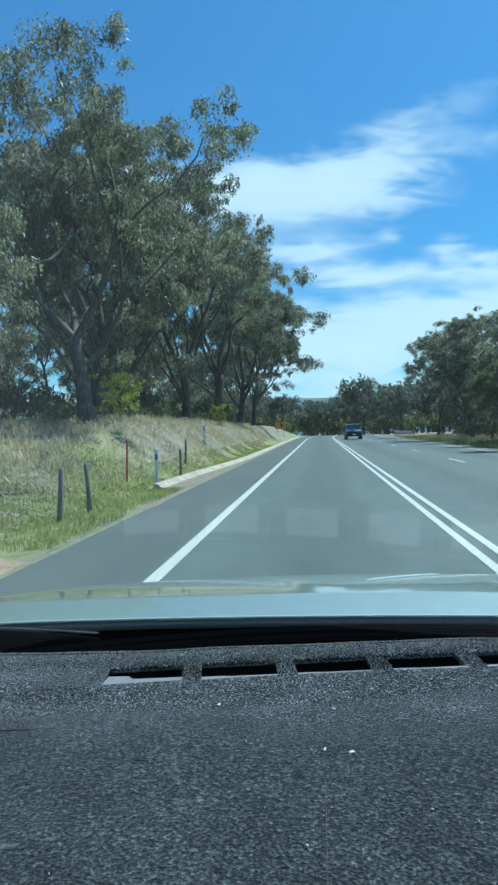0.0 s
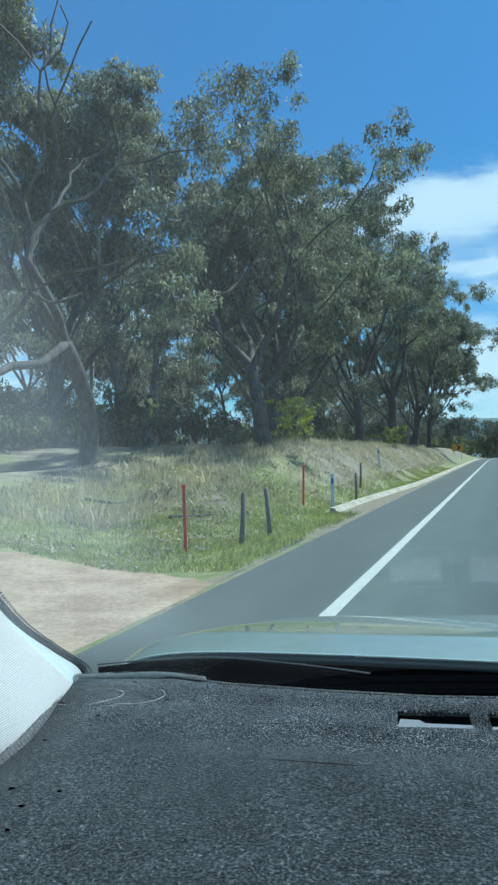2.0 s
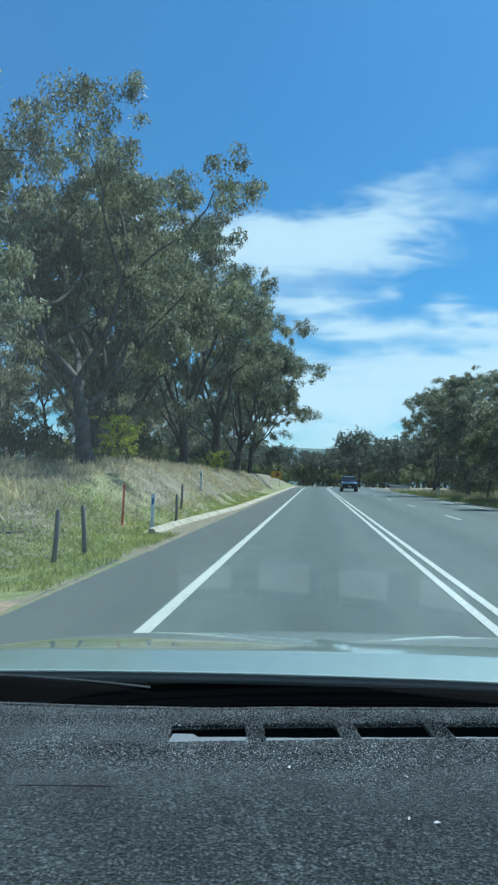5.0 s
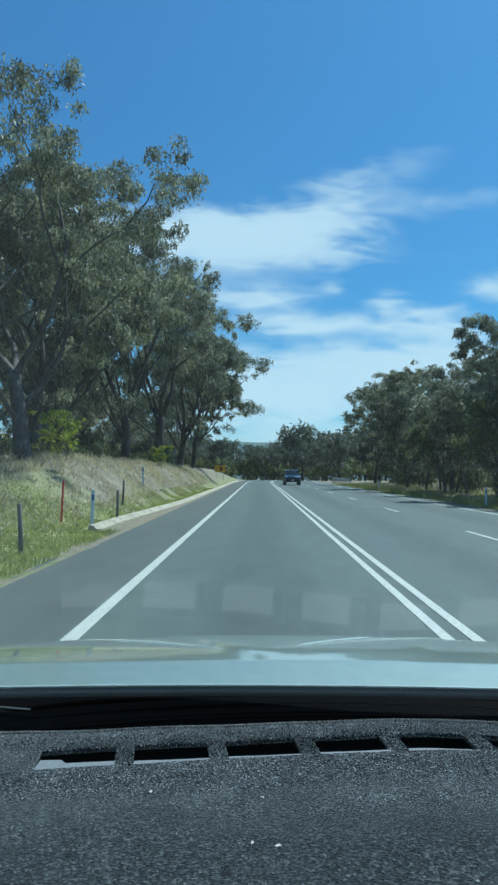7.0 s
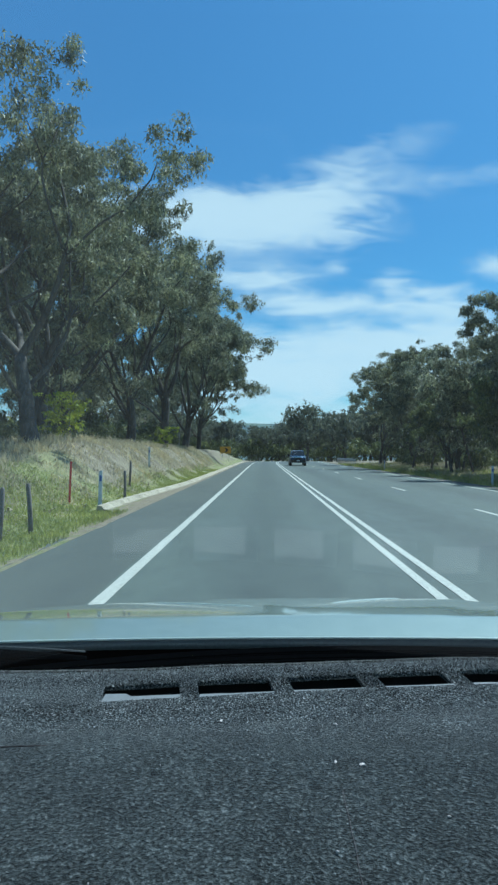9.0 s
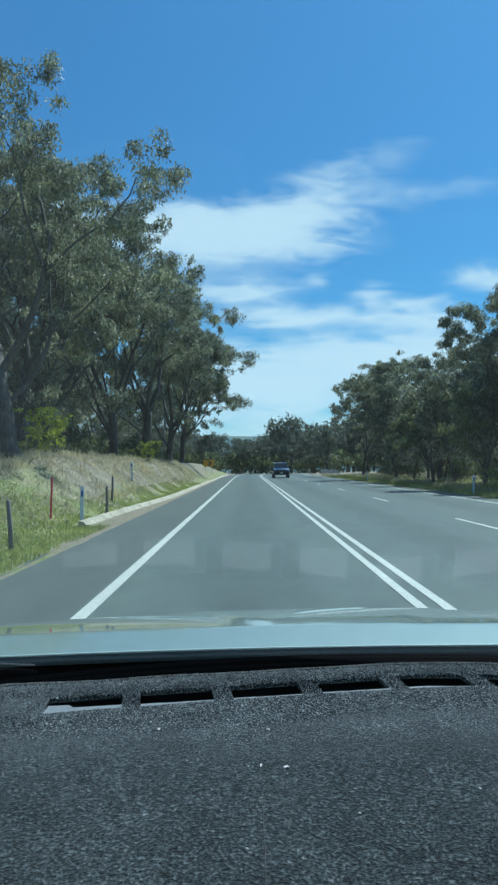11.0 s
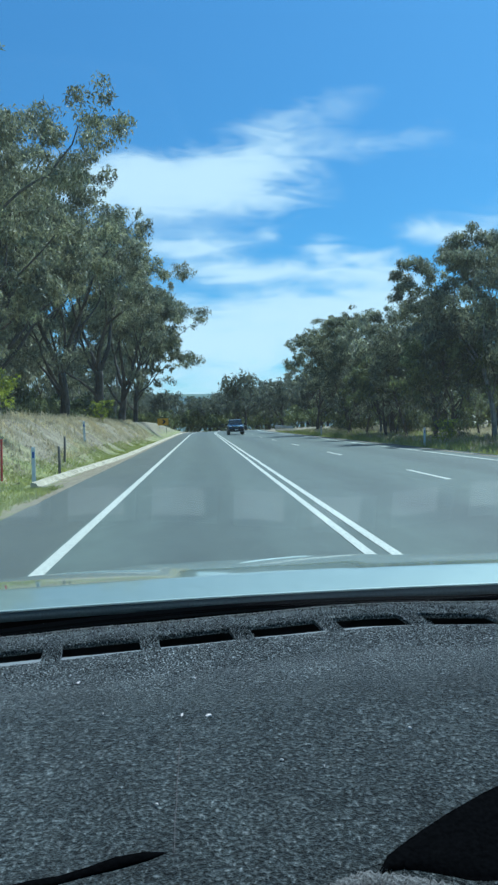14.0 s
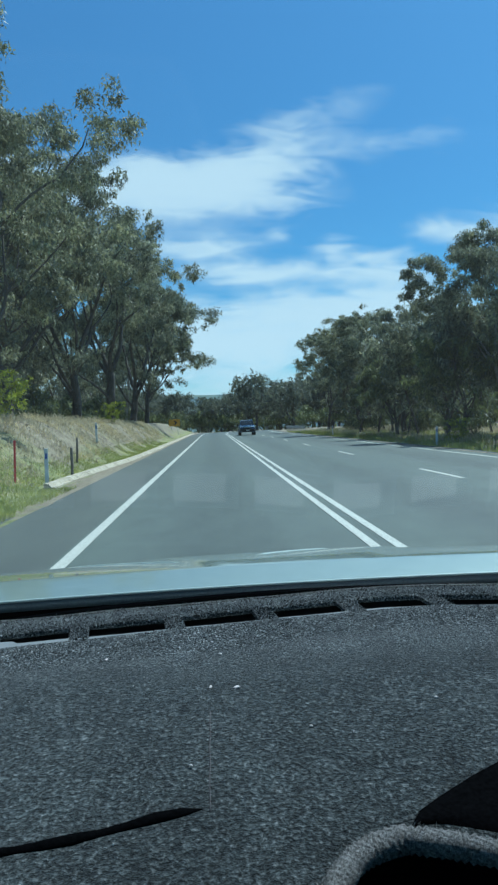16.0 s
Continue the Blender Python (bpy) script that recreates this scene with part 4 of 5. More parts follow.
def guide_post(x, y, tilt, kind):
    z = ground_z(x, y)
    if kind == "white":
        base = thing("guide_post", "white flat plastic guide post with a reflector", "guide post", group="guide posts")
        bm = box_bm((0.10, 0.035, 1.05), (0, 0, 0.46), 0.008)
        post = bm_part("post", bm, M["post_white"], base)
        bm_part("reflector", box_bm((0.06, 0.012, 0.16), (0, -0.023, 0.78), 0.004), M["reflector"], post, "dark blue reflector")
    elif kind == "red":
        base = thing("guide_post", "thin upright red plastic marker post", "guide post", group="guide posts")
        post = bm_part("post", box_bm((0.055, 0.024, 1.15), (0, 0, 0.5), 0.006), M["post_red"], base)
        bm_part("cap", box_bm((0.06, 0.028, 0.05), (0, 0, 1.095), 0.006), M["post_red"], post)
    else:
        base = thing("fence_post", "short weathered wooden post in the grass", "post", group="wooden posts")
        v, f = tube([Vector((0, 0, -0.3)), Vector((0.01, 0, 0.4)), Vector((0.0, 0.01, 0.9)), Vector((0.0, 0.01, 0.93))], [0.046, 0.044, 0.040, 0.02], 9)
        part("post", v, f, M["post_wood"], base)
    base.matrix_basis = pose(x, y, z, 0, tilt, 8)


for row in ((-5.15, 18.7, 2, "red"), (-4.45, 19.2, 1, "white"), (-4.95, 26.0, 3, "wood"), (-4.25, 12.9, -3, "wood"), (-4.35, 11.6, 4, "wood"), (-4.3, 21.8, 1, "wood"), (-5.0, 10.7, 0, "red"), (-5.6, 34.5, 0, "white"),
            (10.6, 33.0, 2, "white"), (10.6, 62.0, 0, "white")):
    guide_post(*row)


def arrow_sign():
    x, y = -5.3, 98.0
    base = thing("warning_sign", "yellow road sign with a black arrow on two steel posts", "road sign", (x, y, ground_z(x, y) - 0.05))
    for px in (-0.45, 0.45):
        v, f = tube([Vector((px, 0.03, -0.2)), Vector((px, 0.03, 1.9))], [0.03, 0.03], 8)
        part("post", v, f, M["steel"], base)
    board = bm_part("board", box_bm((1.5, 0.02, 0.95), (0, 0, 1.45), 0.006), M["yellow"], base)
    bm = bmesh.new()
    pts = [(-0.15, 1.15), (0.1, 1.45), (-0.15, 1.75), (0.12, 1.75), (0.4, 1.45), (0.12, 1.15)]
    bm.faces.new([bm.verts.new((a, -0.016, b)) for a, b in pts])
    bm_part("arrow", bm, M["sign_black"], board, "black chevron arrow")


arrow_sign()


def guard_rail():
    base = thing("guard_rail", "galvanised steel crash barrier on posts", "guard rail")
    prof = [(0.0, 0.0), (0.045, 0.03), (0.045, 0.09), (0.0, 0.13), (0.0, 0.18), (0.045, 0.22), (0.045, 0.28), (0.0, 0.31)]
    rows = []
    for i in range(13):
        y = 88 + i * 2.0
        gx = 11.4 + bend(y)
        rows.append([(gx - a, y, road_z(y) + 0.42 + b) for a, b in prof])
    v, f = loft(rows)
    part("beam", v, f, M["steel"], base, smooth=False)
    for i in range(13):
        y = 88 + i * 2.0
        bm_part("post", box_bm((0.10, 0.12, 0.95), (11.46 + bend(y), y, road_z(y) + 0.27), 0.008), M["steel"], base)


guard_rail()

# ---- the pickup in the oncoming lane ----


def cylinder_bm(radius, depth, at, axis='X', seg=24, bevel=0.0):
    bm = bmesh.new()
    turn = {'X': Matrix.Rotation(radians(90), 4, 'Y'), 'Y': Matrix.Rotation(radians(90), 4, 'X'), 'Z': Matrix()}[axis]
    bmesh.ops.create_cone(bm, cap_ends=True, segments=seg, radius1=radius, radius2=radius, depth=depth, matrix=Matrix.Translation(at) @ turn)
    if bevel:
        es = [e for e in bm.edges if len(e.link_faces) == 2 and any(len(g.verts) > 4 for g in e.link_faces)]
        bmesh.ops.bevel(bm, geom=es, offset=bevel, segments=3, affect='EDGES', profile=0.5)
    return bm


def section(half, y, z0, z1, tuck=0.06):
    """A rounded car-body cross-section at y."""
    pts = []
    for sx in (-1, 1):
        side = [(half - tuck, z0), (half, z0 + 0.14), (half, z0 + 0.55 * (z1 - z0)), (half - 0.03, z1 - 0.07), (half - 0.12, z1)]
        row = [(sx * a, y, b) for a, b in side]
        pts += row if sx < 0 else row[::-1]
    return pts


def wheel(parent, x, y, r, w):
    tyre = bm_part("wheel", cylinder_bm(r, w, (x, y, r), 'X', 28, 0.04), M["rubber"], parent, "black rubber tyre")
    out = x + math.copysign(w / 2 + 0.004, x)
    bm_part("rim", cylinder_bm(r * 0.6, 0.02, (out, y, r), 'X', 20, 0.006), M["steel"], tyre, "alloy wheel rim")


def pickup():
    car = thing("pickup_truck", "dark blue pickup truck with bright headlights on the road", "pickup truck", (4.0, 84.0, 0.0), 0.0)
    # front faces the viewer, towards -y
    rows = [section(0.80, -2.55, 0.45, 0.95), section(0.90, -2.35, 0.36, 1.06), section(0.93, -1.6, 0.36, 1.14), section(0.93, -1.2, 0.36, 1.18),
            section(0.93, 0.6, 0.36, 1.18), section(0.93, 2.4, 0.40, 1.16), section(0.90, 2.55, 0.48, 1.12)]
    v, f = loft(rows, True)
    f += [tuple(range(9, -1, -1)), tuple(range(60, 70))]
    part("body", v, f, M["blue"], car)
    cab = [[(-0.84, -1.25, 1.15), (-0.70, -0.55, 1.74), (0.70, -0.55, 1.74), (0.84, -1.25, 1.15)], [(-0.86, -0.9, 1.16), (-0.71, -0.35, 1.80), (0.71, -0.35, 1.80), (0.86, -0.9, 1.16)],
           [(-0.87, 0.7, 1.16), (-0.71, 0.55, 1.79), (0.71, 0.55, 1.79), (0.87, 0.7, 1.16)], [(-0.85, 0.85, 1.15), (-0.69, 0.72, 1.70), (0.69, 0.72, 1.70), (0.85, 0.85, 1.15)]]
    v, f = loft(cab)
    f += [(0, 1, 2, 3), (15, 14, 13, 12)]
    part("cab", v, f, M["blue"], car)
    v, f = loft([[(-0.76, -1.218, 1.20), (0.76, -1.218, 1.20)], [(-0.66, -0.625, 1.70), (0.66, -0.625, 1.70)]])
    part("windscreen", v, f, M["dark_glass"], car, "reflective dark windscreen", False)
    for sx in (-1, 1):
        v, f = loft([[(sx * 0.862, -0.75, 1.22), (sx * 0.862, 0.6, 1.22)], [(sx * 0.745, -0.32, 1.68), (sx * 0.745, 0.5, 1.68)]])
        part("side_window", v, f, M["dark_glass"], car, "", False)
        bm_part("headlight", box_bm((0.34, 0.10, 0.15), (sx * 0.68, -2.46, 0.96), 0.03, turn=Matrix.Rotation(sx * 0.25, 4, 'Z')), M["lamp_glass"], car, "clear bright headlight")
        arm = bm_part("mirror", box_bm((0.20, 0.12, 0.22), (sx * 1.06, -0.95, 1.25), 0.04), M["black_plastic"], car, "black wing mirror")
        bm_part("mirror_arm", box_bm((0.14, 0.05, 0.05), (sx * 0.92, -0.93, 1.18), 0.01), M["black_plastic"], arm)
        for y in (-1.62, 1.55):
            wheel(car, sx * 0.83, y, 0.39, 0.27)
    grille = bm_part("grille", box_bm((0.95, 0.06, 0.24), (0, -2.55, 0.90), 0.02), M["black_plastic"], car, "black grille with chrome bar")
    bm_part("grille_bar", box_bm((0.9, 0.03, 0.04), (0, -2.59, 0.95), 0.008), M["chrome"], grille)
    bumper = bm_part("bumper", box_bm((1.72, 0.22, 0.34), (0, -2.52, 0.58), 0.05), M["black_plastic"], car, "black bumper")
    bm_part("plate", box_bm((0.37, 0.01, 0.12), (0, -2.635, 0.60), 0.002), M["post_white"], bumper, "plain pale plate")


pickup()

# ---- the car standing on the road ----
CX = 0.2                                        # its middle line
car = thing("car", "silver car interior with grey pillar trim and dark dashboard", "car")


def slot_y(x):
    return 0.846 - 0.16 * math.sqrt((x - 0.25) ** 2 + 0.0006)


def mat_far(x):
    return 0.864 + 0.058 * math.exp(-((x - 0.25) / 0.33) ** 2) + 0.012 * smooth01(-0.32, -0.45, x)


def build_bonnet():
    def skin(u, t):
        x = CX + 1.03 * u * (1 - 0.06 * smooth01(0.3, 1.12, t) * abs(u))
        z = 1.167 - 0.074 * t - 0.09 * t * t - (0.008 + 0.018 * min(1, t / 0.5)) * u * u - 0.225 * max(0, 0.17 - t) - 0.11 * abs(u) ** 14 - 0.5 * max(0, t - 0.98) ** 1.5
        ridge = 0.06 + 0.34 * t
        z += 0.004 * smooth01(ridge + 0.02, ridge - 0.012, abs(u) * 0.97) * smooth01(0.1, 0.3, t)
        y = 1.235 + t - 0.060 * u * u
        return x, y, z

    # the rear strip turns up towards the sky behind a crease right across
    runs = [0.07, 0.09, 0.12, 0.15, 0.162, 0.17, 0.178, 0.19] + [0.19 + 0.93 * j / 25 for j in range(1, 26)]
    v, f = loft([[skin(-1 + i / 60, t) for i in range(121)] for t in runs])
    b = part("bonnet", v, f, M["silver"], car, "pale silver bonnet with two pressed creases")
    s = b.modifiers.new("thickness", 'SOLIDIFY')
    s.thickness = 0.003
    e = b.modifiers.new("edges", 'EDGE_SPLIT')
    e.split_angle = radians(40)
    # pressed crease lines running together towards the glass, their highlight put into the pale colour
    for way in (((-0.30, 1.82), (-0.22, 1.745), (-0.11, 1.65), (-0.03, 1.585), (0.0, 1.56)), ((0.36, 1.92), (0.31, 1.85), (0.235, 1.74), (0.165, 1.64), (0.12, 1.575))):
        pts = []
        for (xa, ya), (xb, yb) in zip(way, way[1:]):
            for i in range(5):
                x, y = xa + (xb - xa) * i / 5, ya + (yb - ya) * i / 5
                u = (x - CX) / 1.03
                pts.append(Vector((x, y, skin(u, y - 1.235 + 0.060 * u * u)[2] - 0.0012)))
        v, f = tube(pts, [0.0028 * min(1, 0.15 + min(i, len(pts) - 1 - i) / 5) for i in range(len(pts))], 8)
        part("pressed_crease", v, f, M["crease"], b, "thin raised bonnet crease coloured pale as a highlight")
    # rear edge line with its highlight put into the colour, rubber lip below
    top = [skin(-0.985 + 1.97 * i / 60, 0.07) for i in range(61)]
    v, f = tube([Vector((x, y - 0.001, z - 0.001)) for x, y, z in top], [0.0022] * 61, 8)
    part("edge_highlight", v, f, M["crease"], b, "rear bonnet edge coloured pale as a highlight")
    v, f = loft([[(x, y - 0.001, z - 0.003) for x, y, z in top], [(x, y - 0.007, z - 0.008) for x, y, z in top], [(x, y - 0.010, z - 0.016) for x, y, z in top], [(x, y + 0.01, z - 0.020) for x, y, z in top]])
    part("seal_lip", v, f, M["seal_grey"], b, "dark grey rubber lip below the bonnet's edge")
    # black sheet added under the rear edge so no road shows through
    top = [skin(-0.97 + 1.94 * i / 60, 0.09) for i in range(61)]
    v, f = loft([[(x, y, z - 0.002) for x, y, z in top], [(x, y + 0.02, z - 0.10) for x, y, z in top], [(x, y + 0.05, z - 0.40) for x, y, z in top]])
    part("gap_screen", v, f, M["cowl_plastic"], b, "black sheet closing the gap under the bonnet's rear edge")
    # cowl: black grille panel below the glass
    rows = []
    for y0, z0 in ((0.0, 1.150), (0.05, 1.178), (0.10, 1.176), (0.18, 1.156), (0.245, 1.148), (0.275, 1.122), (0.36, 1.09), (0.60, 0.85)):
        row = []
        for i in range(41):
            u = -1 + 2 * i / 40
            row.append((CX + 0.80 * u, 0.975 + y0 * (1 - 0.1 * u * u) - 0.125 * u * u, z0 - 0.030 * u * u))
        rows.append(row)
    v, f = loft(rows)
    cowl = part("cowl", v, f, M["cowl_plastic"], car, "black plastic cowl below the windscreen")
    for k in range(5):
        pts = [Vector((CX + 0.74 * u, 1.03 + k * 0.028 - 0.125 * u * u, 1.182 - 0.005 * k - 0.030 * u * u)) for u in [-1 + i / 10 for i in range(21)]]
        v, f = tube(pts, [0.0022] * 21, 4)
        part("cowl_rib", v, f, M["cowl_plastic"], cowl)
    for x0, x1, z0 in ((-0.60, -0.205, 1.211), (0.43, 0.92, 1.193)):
        pts = []
        for i in range(13):
            t = i / 12
            x = x0 + (x1 - x0) * t
            pts.append(Vector((x, mat_far(x) + 0.075 + 0.03 * math.sin(math.pi * t), z0 + 0.005 * math.sin(math.pi * t) - 0.022 * ((x - CX) / 0.8) ** 2)))
        v, f = tube(pts, [0.003 + 0.004 * math.sin(math.pi * min(1, 0.15 + 0.85 * i / 12)) for i in range(13)], 6)
        w = part("wiper", v, f, M["soft_black"], car, "black wiper blade lying on the cowl")
        v, f = tube([p + Vector((0, -0.004, 0.009)) for p in pts], [0.0011] * 13, 5)
        part("wiper_spine", v, f, M["thread"], w, "thin grey wiper spine")


build_bonnet()


def build_dashboard():
    edge = lambda x: 0.30 + 0.10 * abs(x - CX) ** 2  # noqa: E731
    xs = [-0.56 + 1.52 * i / 60 for i in range(61)]
    rows = [[(x, edge(x) - 0.03, 0.80) for x in xs], [(x, edge(x) - 0.01, 1.10) for x in xs], [(x, edge(x) + 0.03, 1.17) for x in xs],
            [(x, slot_y(x) - 0.12, 1.193) for x in xs], [(x, slot_y(x) - 0.003, 1.199) for x in xs]]
    v, f = loft(rows)
    dash = part("dashboard", v, f, M["trim"], car, "dark moulded dashboard below the mat")
    rows = [[(x, slot_y(x) - 0.003, 1.199) for x in xs], [(x, slot_y(x) + 0.004, 1.10) for x in xs], [(x, slot_y(x) + 0.055, 1.10) for x in xs],
            [(x, slot_y(x) + 0.055, 1.2065) for x in xs], [(x, mat_far(x) + 0.05, 1.175) for x in xs]]
    v, f = loft(rows)
    part("vent_channel", v, f, M["black_plastic"], dash, "black windscreen vent channel")
    rows = [[(x, slot_y(x) + 0.004, 1.187) for x in xs], [(x, slot_y(x) + 0.053, 1.187) for x in xs]]
    v, f = loft(rows)
    part("vent_floor", v, f, M["pale_floor"], dash, "pale duct floor below the slots")
    for k in range(8):
        r = -0.076 + 0.0905 * k
        deep = (0.015, 0.0095, 0.008, 0.007, 0.006, 0.0045, 0.004, 0.004)[k]
        deep += 0.0016
        pts = [(r - 0.0735, 0), (r - 0.001, 0), (r - 0.001, deep * 0.8), (r - 0.048, deep * 0.85), (r - 0.054, deep * 1.35 if k == 0 else deep * 0.95), (r - 0.0735, deep * 1.45 if k == 0 else deep)]
        v = [(x, slot_y(x) - 0.001 + d, 1.2128) for x, d in pts] + [(x, slot_y(x) - 0.001 + d, 1.2005) for x, d in pts]
        f = [tuple(range(6)), tuple(range(11, 5, -1))] + [(i, (i + 1) % 6, 6 + (i + 1) % 6, 6 + i) for i in range(6)]
        part("vent_lip", v, f, M["lip"], dash, "pale plastic lip inside the vent slot", False)
    # black patch laid on the carpet for the shaded fold beside the binding
    lip = ((0.150, 0.468), (0.160, 0.486), (0.178, 0.500), (0.200, 0.516), (0.232, 0.536), (0.30, 0.562), (0.42, 0.592), (0.55, 0.592), (0.66, 0.575), (0.72, 0.53), (0.735, 0.47))
    foot = ((0.0, 0.475), (0.17, 0.480), (0.20, 0.468), (0.35, 0.452), (0.75, 0.455))

    def along(pts, x):
        for (a, b), (c, d) in zip(pts, pts[1:]):
            if x <= c:
                return b + (d - b) * (x - a) / (c - a)
        return pts[-1][1]

    rows = []
    for x in [0.152 + 0.58 * (i / 48) ** 1.3 for i in range(49)]:
        hi = along(lip, x)
        lo = min(hi - 0.002, along(foot, x))
        row = []
        for s in (0, 0.08, 0.3, 0.6, 0.9, 1):
            y = hi + (lo - hi) * s
            row.append((x, y, 1.2135 - 0.020 * smooth01(0.60, 0.38, y) ** 1.5 + (0.0022 if 0 < s < 1 else -0.002)))
        rows.append(row)
    v, f = loft(rows)
    part("fold_shade", v, f, M["soft_black"], dash, "black patch for the shaded fold in the carpet")
    # pale trim strip at the dashboard's end
    pts = [Vector((-0.474, 0.422, 1.186)), Vector((-0.483, 0.412, 1.185)), Vector((-0.485, 0.401, 1.184)), Vector((-0.479, 0.388, 1.183)), Vector((-0.469, 0.374, 1.182)), Vector((-0.453, 0.357, 1.180)), Vector((-0.436, 0.340, 1.176))]
    v, f = tube(pts, [0.0028, 0.0044, 0.0050, 0.0052, 0.0052, 0.0050, 0.0050], 10)
    part("end_trim", v, f, M["lip"], dash, "pale grey trim strip at the dashboard end")


build_dashboard()


def build_pillar(side):
    keys = (((-0.600, 0.915, 1.100), (-0.500, 0.630, 1.100), (-0.68, 0.603, 0.980)), ((-0.600, 0.910, 1.170), (-0.505, 0.625, 1.165), (-0.68, 0.600, 1.050)), ((-0.600, 0.904, 1.205), (-0.508, 0.618, 1.200), (-0.68, 0.597, 1.157)),
            ((-0.600, 0.843, 1.247), (-0.530, 0.585, 1.255), (-0.68, 0.595, 1.245)), ((-0.600, 0.755, 1.312), (-0.565, 0.525, 1.330), (-0.68, 0.555, 1.287)),
            ((-0.598, 0.642, 1.425), (-0.590, 0.440, 1.410), (-0.68, 0.485, 1.344)), ((-0.596, 0.560, 1.510), (-0.598, 0.360, 1.480), (-0.68, 0.409, 1.423)),
            ((-0.592, 0.450, 1.635), (-0.598, 0.220, 1.600), (-0.68, 0.270, 1.540)), ((-0.588, 0.360, 1.750), (-0.595, 0.090, 1.710), (-0.678, 0.130, 1.660)),
            ((-0.580, 0.270, 1.850), (-0.590, -0.030, 1.810), (-0.67, 0.0, 1.780)))
    rows = []
    for key in keys:
        a, c, o = (Vector(k) for k in key)
        a.y += 0.038 * smooth01(1.32, 1.58, a.z) * smooth01(1.92, 1.70, a.z)     # the glass edge is pushed forwards to fit the camera's view
        row = [a + Vector((-0.035, 0.02, 0.0)), a]
        row += [a.lerp(c, t) + Vector((0.012 * math.sin(math.pi * t), 0, 0)) for t in (0.25, 0.5, 0.75)]
        c1, c2 = a.lerp(c, 0.90), c.lerp(o, 0.22)
        row += [c1, 0.5 * c + 0.25 * c1 + 0.25 * c2, c2, c.lerp(o, 0.6), o, o + Vector((-0.03, 0.0, 0.0))]
        rows.append(row)
    fine = []
    n = len(rows)
    for i in range(n - 1):
        for s in range(4):
            t = s / 4
            p0, p1, p2, p3 = (rows[max(0, min(n - 1, i + d))] for d in (-1, 0, 1, 2))
            fine.append([0.5 * ((2 * b) + (c - a) * t + (2 * a - 5 * b + 4 * c - d) * t * t + (3 * b - a - 3 * c + d) * t ** 3) for a, b, c, d in zip(p0, p1, p2, p3)])
    fine.append(rows[-1])
    if side > 0:
        fine = [[Vector((2 * CX - p.x, p.y, p.z)) for p in r] for r in fine]
    v, f = loft(fine)
    pil = part("pillar_trim", v, f, M["fabric"], car, "light grey fabric windscreen pillar trim")
    v, f = tube([r[1] + Vector((-0.002 * -side, 0.001, 0.0)) for r in fine], [0.0062] * len(fine), 8)
    part("glass_seal", v, f, M["rubber"], pil, "black rubber glass seal")
    # printed dots fading out along the glass edge
    v, f = [], []
    rows_of = [r[1] for r in fine]
    for p, q in zip(rows_of, rows_of[1:]):
        n_dot = max(1, int((q - p).length / 0.0042))
        for i in range(n_dot):
            c = p.lerp(q, i / n_dot)
            for k, size in enumerate((0.0017, 0.0014, 0.0010)):
                at = c + Vector((-side * (0.0072 + 0.0040 * k), 0.002, 0.0015 * (k % 2)))
                ring = [at + Vector((math.cos(a * math.pi / 3) * size, 0.3 * math.sin(a * math.pi / 3) * size, math.sin(a * math.pi / 3) * size)) for a in range(6)]
                f.append(tuple(range(len(v), len(v) + 6)))
                v += ring
    part("frit_dots", v, f, M["rubber"], pil, "black printed dots along the glass edge", False)
    # outer pillar skin and window frame
    edge = [r[-2] for r in fine]
    v, f = tube([p + Vector((side * 0.012, -0.014, -0.012)) for p in edge], [0.016] * len(edge), 8)
    part("window_seal", v, f, M["rubber"], pil, "black door window seal")


build_pillar(-1)
build_pillar(1)


def build_windscreen():
    rows = []
    for j in range(15):
        t = j / 14
        row = []
        for i in range(33):
            u = -1.08 + 2.16 * i / 32
            base = Vector((CX + 0.80 * u, 0.985 - 0.125 * u * u, 1.186 - 0.015 * u * u))
            top = Vector((CX + 0.77 * u, 0.36 - 0.08 * u * u, 1.88))
            p = base.lerp(top, t)
            p.y += 0.03 * math.sin(math.pi * t) * (1 - u * u)
            row.append(p)
        rows.append(row)
    v, f = loft(rows)
    g = part("windscreen", v, f, M["glass"], car, "clear raked windscreen glass")
    g.visible_shadow = False


build_windscreen()


